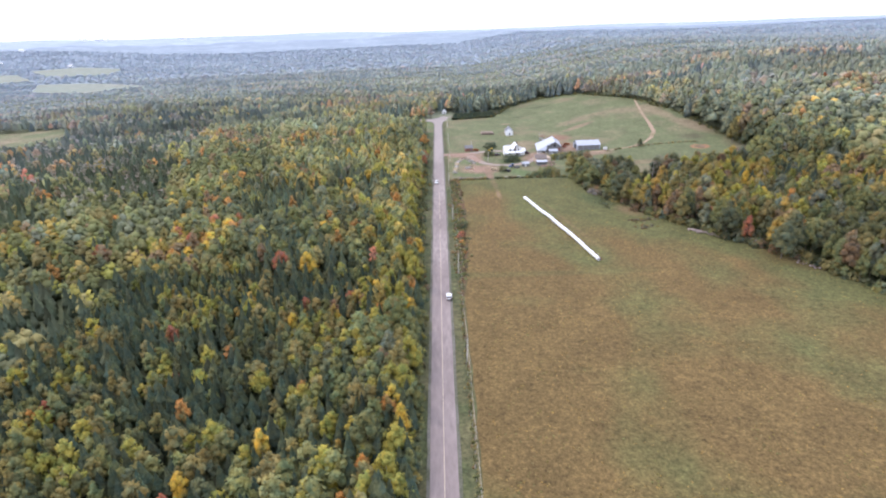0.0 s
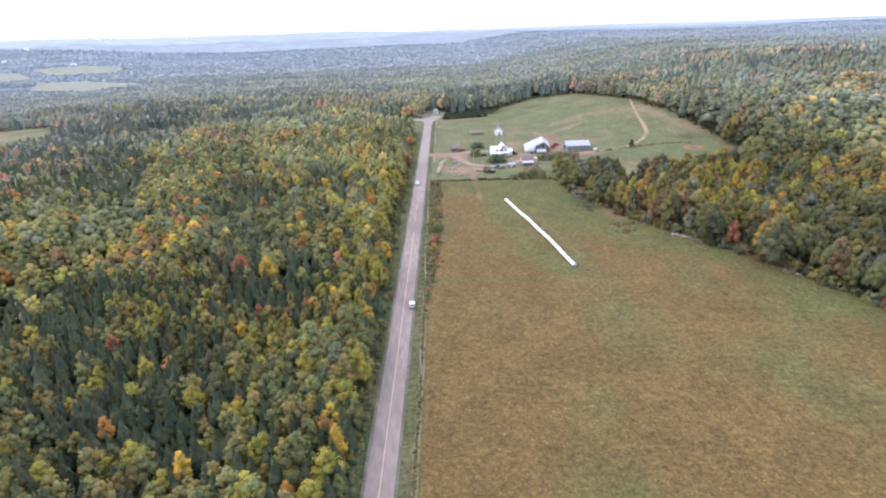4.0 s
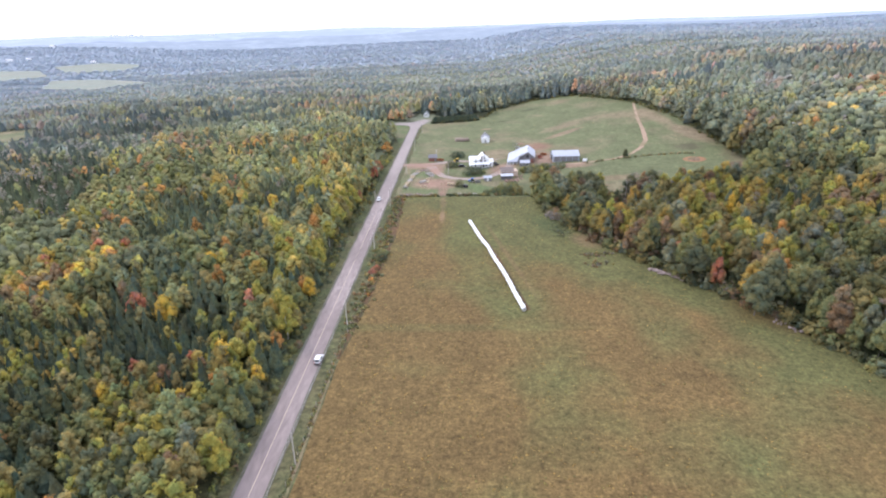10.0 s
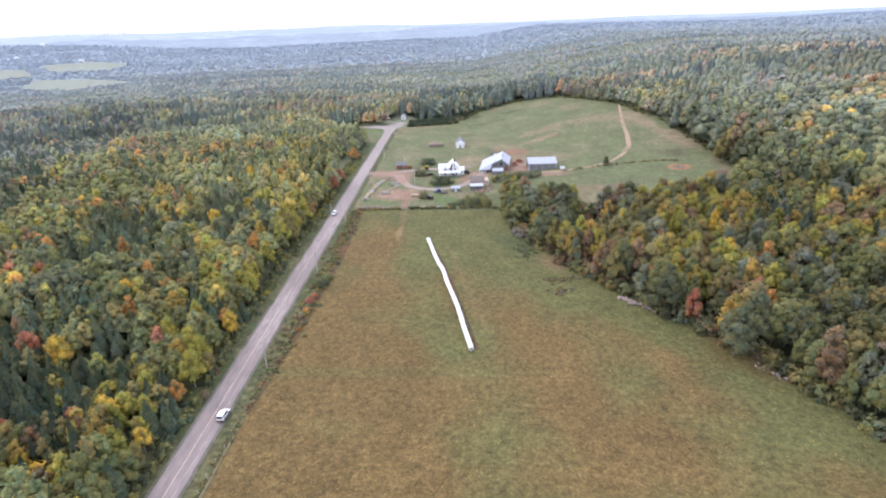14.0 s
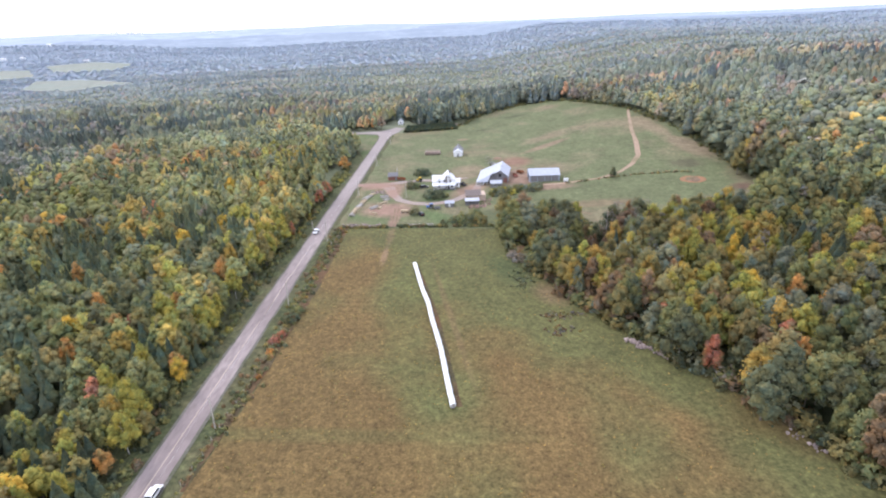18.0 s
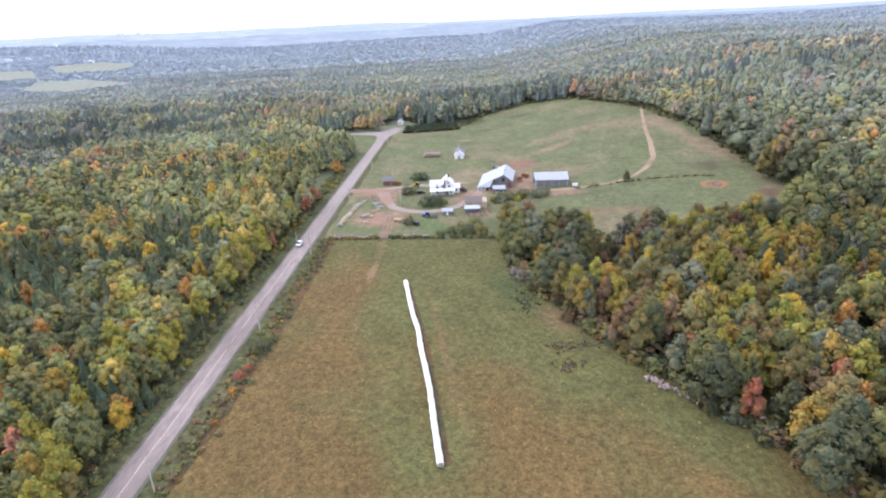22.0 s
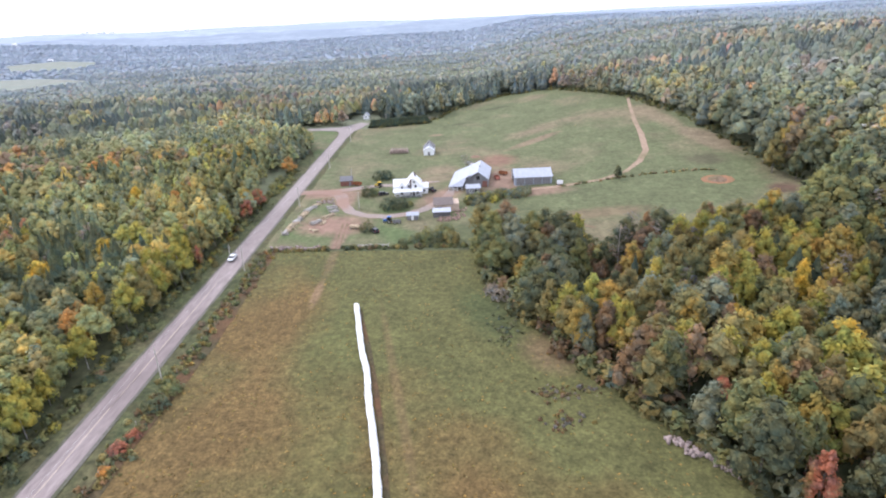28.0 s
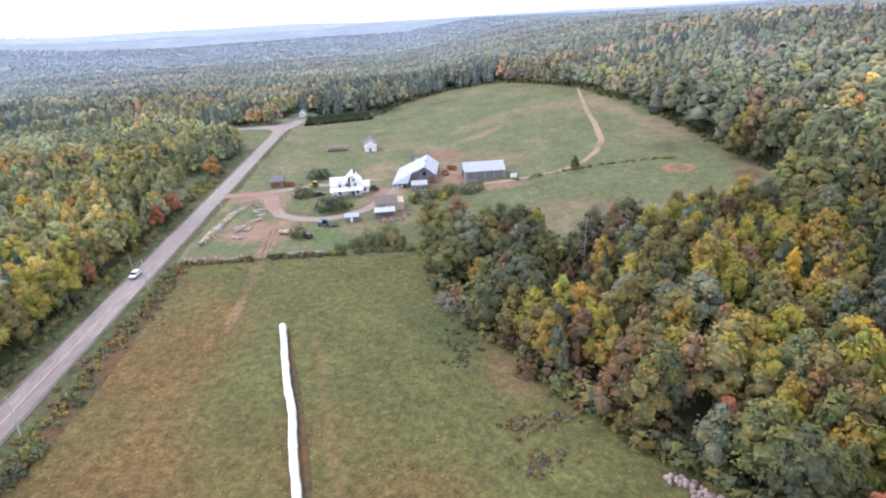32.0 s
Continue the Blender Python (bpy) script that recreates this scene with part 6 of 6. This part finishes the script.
def mound(x, y, r, high, mat, label, name="soil_heap", seed=1):
    bm = bmesh.new()
    bmesh.ops.create_grid(bm, x_segments=22, y_segments=22, size=r * 1.15)
    for v in bm.verts:
        d = v.co.xy.length / r
        k = max(0.0, 1 - d * d)
        v.co.z = high * k * (0.75 + 0.5 * noise.noise(Vector((v.co.x, v.co.y, seed)) * 0.7)) - 0.05
        v.co.z += gz(x + v.co.x, y + v.co.y) - gz(x, y) + (0.14 if d < 1 else -0.3)
    ob = thing(name, x, y, 0, label, "soil heap")
    part("mound", bm, mat, ob)
    return ob


RED_CLAY = material("red_clay", [(0.24, 0.11, 0.06), (0.36, 0.17, 0.095), (0.2, 0.13, 0.07)], 0.8, 0.95, bump=0.06, coarse=0.2)
sheet("yard", [(188 + 7.2 * math.cos(a), 404.5 + 5.2 * math.sin(a)) for a in np.linspace(0, 2 * math.pi, 14, endpoint=False)], RED_CLAY, 0.22, 3, "trodden ring of red clay round the heap", "yard", 2, 0.6, 31)
mound(188, 404.5, 4.2, 1.3, SOIL, "low heap of bare red soil in the pasture")
mound(16.5, 399.5, 2.6, 1.2, SOIL, "small heap of pale red soil by the drive", seed=4)
mound(100, 397.5, 3.5, 1.3, SOIL, "bank of red soil below the machine shed", seed=6)
mound(84, 462, 3, 0.8, SOIL, "scraped red soil heap in the pasture", seed=8)


# ---- shrubs, hedges and single trees of the farm and the verges ----
def shrub(n, seed):
    """A low bush of separate leaf clumps, 1 high and about 1.3 wide."""
    rng = np.random.default_rng(seed)
    d = rng.normal(0, 1, (n, 3))
    d[:, 2] = np.abs(d[:, 2]) * 0.9
    d /= np.linalg.norm(d, axis=1)[:, None]
    k = 1 + 0.25 * np.sin(d[:, 0] * 5 + seed) * np.sin(d[:, 1] * 4 - seed)
    pos = d * (rng.uniform(0.7, 1.05, n) * k)[:, None] * [0.62, 0.62, 0.85] + [0, 0, 0.1]
    return clumps(pos, d, 1.45 / math.sqrt(n), rng)


def shrubs(name, xs, ys, sizes, kinds, rng, leaves, label):
    """A mass of bushes as one."""
    tris, cols, ways = [], [], []
    shapes = [shrub(leaves, i) for i in range(5)]
    for px, py, s, k in zip(xs, ys, sizes, kinds):
        t = shapes[int(rng.integers(0, 5))]
        a = rng.uniform(0, 6.28)
        c, sn = math.cos(a), math.sin(a)
        q = np.stack([t[..., 0] * c - t[..., 1] * sn, t[..., 0] * sn + t[..., 1] * c, t[..., 2] * rng.uniform(0.8, 1.1)], -1) * s + [px, py, gz(px, py)]
        tris.append(q)
        ways.append(crown_facing(q - [px, py, gz(px, py)], 0.1))
        cols.append(np.tile(LEAF[k] * (DIMMED if px > 60 and py < 300 else 1) * rng.uniform(0.7, 1.2), (len(t), 1)))
    return tagged(new(name, pieces(name, np.concatenate(tris), np.concatenate(cols), LEAVES, None, np.concatenate(ways))), label, "shrubs", kind="stuff")


BUSHES = {}


def bush(x, y, size, kind, label, high=1.0, name="bush"):
    """A single bush with stems and a crown of clumps."""
    if kind not in BUSHES:
        t = shrub(420, kind + 3)
        BUSHES[kind] = pieces("crown", t, np.tile(LEAF[kind], (len(t), 1)), LEAVES, None, crown_facing(t, 0.1))
    ob = new(name)
    ob.matrix_world = Matrix.LocRotScale((x, y, gz(x, y)), Euler((0, 0, x * 3.1)), (size, size, size * high))
    tagged(ob, label, "bush", "farm bushes")
    new("crown", BUSHES[kind]).parent = ob
    for twig in TRUNKS["dark_limbs"][:3]:
        new("stem", twig).parent = ob
    return ob


rng = np.random.default_rng(5)
# undergrowth along the wood's edge and the roadside
ex, ey = [], []
for (ax, ay), (bx, by) in zip(WOOD_EDGE[:-1] + WOOD_BACK[:-1] + HILL_EDGE[:-1], WOOD_EDGE[1:] + WOOD_BACK[1:] + HILL_EDGE[1:]):
    n = int(math.hypot(bx - ax, by - ay) / 0.75)
    u = rng.uniform(0, 1, n)
    ex += list(ax + (bx - ax) * u + rng.normal(1.0, 1.5, n))
    ey += list(ay + (by - ay) * u + rng.normal(0.4, 1.5, n))
ex, ey = np.array(ex), np.array(ey)
up = (ex > 200) | (ey > 400)
n = int(up.sum())
shrubs("hill_undergrowth", ex[up], ey[up], rng.uniform(1.0, 2.4, n), rng.choice([GREEN, DEEP, OLIVE], n, p=[0.45, 0.35, 0.2]), rng, 70, "green undergrowth round the hill pasture")
ex, ey = ex[~up], ey[~up]
n = len(ex)
shrubs("edge_undergrowth", ex, ey, rng.uniform(1.5, 5.2, n), rng.choice([GREEN, OLIVE, DEEP, BROWN, SILVER, GOLD, BARE], n, p=[0.27, 0.22, 0.3, 0.13, 0.05, 0.01, 0.02]), rng, 70, "tangled green and rust undergrowth at the wood's edge")
n = 860
ey = rng.uniform(60, 450, n)
ex = np.minimum(-8.8 - 2.4 * ramp(170, 260, ey) + rng.normal(0, 1.3, n), -6.8)
shrubs("roadside_undergrowth", ex, ey, rng.uniform(0.5, 2.3, n), rng.choice([GREEN, OLIVE, LIME, BROWN, DEEP, GOLD], n, p=[0.4, 0.1, 0.04, 0.03, 0.42, 0.01]), rng, 60, "low green undergrowth below the roadside trees")
n = 760
ey = rng.uniform(60, 345, n)
late = ramp(185, 232, ey)
ex = 6.4 + 1.9 * late + rng.normal(0, 1, n) * (0.35 + 1.2 * late)
shrubs("fence_weeds", ex, ey, rng.uniform(0.3, 0.8, n) * (1 + late), rng.choice([OLIVE, BROWN, GREEN, GOLD, AMBER, RED_LEAF, DEEP], n, p=[0.24, 0.3, 0.25, 0.01, 0.01, 0.0, 0.19]), rng, 36, "green and brown weeds along the fence line")
n = 90
shrubs("gap_scrub", rng.uniform(110, 130, n), rng.uniform(296, 356, n), rng.uniform(1.2, 3.2, n), rng.choice([DEEP, BROWN, GREEN, SILVER], n, p=[0.4, 0.25, 0.25, 0.1]), rng, 60, "low dusky scrub between the grove and the wood")
n = 150
ex = rng.uniform(26, 79, n)
ex = np.where((ex > 29.5) & (ex < 34), ex + 6, ex)
shrubs("hedge_growth", ex, 346.2 + rng.normal(0, 0.7, n), rng.uniform(0.6, 1.6, n), rng.choice([GREEN, DEEP, OLIVE, BROWN], n, p=[0.35, 0.35, 0.2, 0.1]), rng, 60, "rough green hedge growth between field and farm")
n = 70
shrubs("hedge_growth", rng.uniform(8, 28, n), 345.5 + rng.normal(0, 0.8, n), rng.uniform(0.6, 1.5, n), rng.choice([GREEN, DEEP, OLIVE, BROWN], n), rng, 50, "weeds growing among the field stones")
n = 170
ex = rng.uniform(79, 106, n)
shrubs("bank_growth", ex, 392 + (ex - 80) * 0.3 + rng.normal(0, 2.2, n), rng.uniform(1.4, 3.6, n), rng.choice([GREEN, LIME, OLIVE, SILVER], n, p=[0.35, 0.05, 0.1, 0.5]), rng, 60, "pale green scrub on the bank below the barn")
n = 90
u = rng.uniform(0, 1, n)
shrubs("fence_growth", 120 + 72 * u, 405.5 + 8 * np.sin(u * 2.2) + 4 * u + rng.normal(0, 0.4, n), rng.uniform(0.5, 1.3, n), rng.choice([DEEP, OLIVE, BROWN], n), rng, 40, "dark weeds along an old pasture fence")
n = 190
spots = np.array([(97.5, 264.5, 2.6, 1.4), (98.3, 256, 2.0, 1.6), (104.5, 266, 1.8, 0.8), (87.5, 291, 2.2, 3.6)])[np.repeat([0, 1, 2, 3], [55, 50, 25, 60])]
shrubs("brush_piles", rng.normal(spots[:, 0], spots[:, 2]), rng.normal(spots[:, 1], spots[:, 3]), rng.uniform(0.35, 0.9, n), np.where(spots[:, 1] > 280, rng.choice([DEEP, SILVER, BARE], n, p=[0.6, 0.3, 0.1]), rng.choice([BARE, BROWN, OLIVE], n, p=[0.25, 0.45, 0.3])), rng, 36, "low grey and brown brush heaped on the field")
n = 60
u = rng.uniform(0, 1, n)
shrubs("pasture_weeds", rng.uniform(60, 170, n), rng.uniform(470, 600, n) + 0 * u, rng.uniform(0.25, 0.7, n), rng.choice([OLIVE, DEEP, GREEN], n), rng, 24, "scattered dark weed clumps on the pasture")

for bx, by, s, k, hh, lb in ((8.3, 248.5, 3.2, RED_LEAF, 0.8, "scarlet bush on the fence line"), (9.4, 252.5, 2.6, RED_LEAF, 0.8, "red bush on the fence line"), (8.8, 243, 2.2, AMBER, 0.7, "amber bush on the fence line"),
                             (9.6, 262, 5.0, DEEP, 0.7, "dark green bush on the fence line"), (10.4, 267, 4.2, GREEN, 0.7, "green bush on the fence line"),
                             (36.5, 429, 5.8, SPRUCE, 0.85, "dense dark evergreen bush on the lawn"), (40, 429.6, 5.6, SPRUCE, 0.85, "dense dark rounded evergreen bush"),
                             (34.6, 404, 6.2, DEEP, 0.85, "dark green bush by the drive"), (37.2, 405.5, 4.4, GREEN, 0.8, "green bush by the drive"), (46.6, 386, 6.5, SPRUCE, 0.9, "broad dark green bush before the farmhouse"),
                             (50.6, 386.5, 6.8, SPRUCE, 0.8, "broad dark green bush before the farmhouse"), (54.4, 389, 3.4, GREEN, 0.8, "green garden bush before the farmhouse"), (40.6, 362, 5.0, DEEP, 0.9, "dark green bush on the rough grass"),
                             (60, 350.5, 4.0, DEEP, 0.9, "dark green bush in the hedge"), (64, 351.5, 5.6, GREEN, 0.95, "tall green bush in the hedge"), (67.5, 350.5, 5.2, DEEP, 0.9, "dark green bush in the hedge"), (70.6, 354.5, 6.4, GREEN, 0.9, "tall green bush in the hedge"),
                             (73, 350, 5.2, OLIVE, 0.9, "olive bush in the hedge"), (55.5, 349, 3.2, DEEP, 0.8, "dark green bush in the hedge"), (88, 307.5, 4.8, BARE, 0.8, "pale grey leafless bush at the wood's corner"), (85.6, 311.5, 4.2, BARE, 0.8, "pale grey leafless bush at the wood's corner"),
                             (-11, 412, 4.6, GREEN, 0.55, "green roadside alder bush"), (-10, 419, 4.4, LIME, 0.5, "light green roadside alder bush"), (-9, 426, 4.2, GREEN, 0.5, "green roadside alder bush"), (-9, 433, 4.4, GREEN, 0.5, "green roadside alder bush"), (-13.5, 421, 4.8, GREEN, 0.6, "green roadside alder bush"), (-13.5, 430, 4.8, DEEP, 0.6, "dark green roadside alder bush")):
    bush(bx, by, s, k, lb, hh)
for i, (tx, ty, k, h, wd, where) in enumerate(((-11.5, 393, RED_LEAF, 9, 13, "along the road"), (-12.5, 444, AMBER, 9, 12, "along the road"), (147, 412.5, DEEP, 6.5, 8, "on the pasture"), (78.5, 437, BARE, 9, 11, "behind the barn"))):
    single_tree(tx, ty, k, h, wd, i * 1.3, where, i)
# the clipped spruce hedge behind the junction
for i in range(25):
    hx = 14.5 + i * 1.55
    single_tree(hx, 553.5 + (hx - 15) * 0.22, SPRUCE, 6.2 + 0.35 * math.sin(i * 2.0), 14, i, "in the hedge row", i)

# grass tufts on the hay field
rng = np.random.default_rng(6)
n = 20000
tx, ty = 8 + 150 * rng.uniform(0, 1, n) ** 1.3, rng.uniform(70, 345, n)
ok = inside(tx, ty, [(11, -350), (300, -350), (260, 20)] + WOOD_EDGE + [(11, 345)]) & (fbm(tx, ty, 9, 3) + rng.normal(0, 0.4, n) > 0.1)
tx, ty = tx[ok], ty[ok]
base = np.stack([tx, ty, ground_z(tx, ty) + 0.16], 1)
tri = []
for k in range(3):
    a = rng.uniform(0, 6.28, len(tx))
    s = rng.uniform(0.12, 0.42, len(tx))
    du = np.stack([np.cos(a) * s, np.sin(a) * s, 0 * a], 1)
    tip = np.stack([rng.normal(0, 0.2, len(tx)), rng.normal(0, 0.2, len(tx)), rng.uniform(0.04, 0.16, len(tx))], 1)
    tri.append(np.stack([base - du, base + du, base + tip], 1))
tint = np.array([(0.18, 0.13, 0.05), (0.15, 0.14, 0.05), (0.25, 0.18, 0.07)])[rng.integers(0, 3, len(tx))]
tagged(new("grass_tufts", pieces("grass_tufts", np.concatenate(tri), np.concatenate([tint] * 3), LEAVES, None, np.tile((0, 0, 1.0), (3 * len(tx), 1)))), "rough tufts of grass and stubble on the hay field", "grass", kind="stuff")
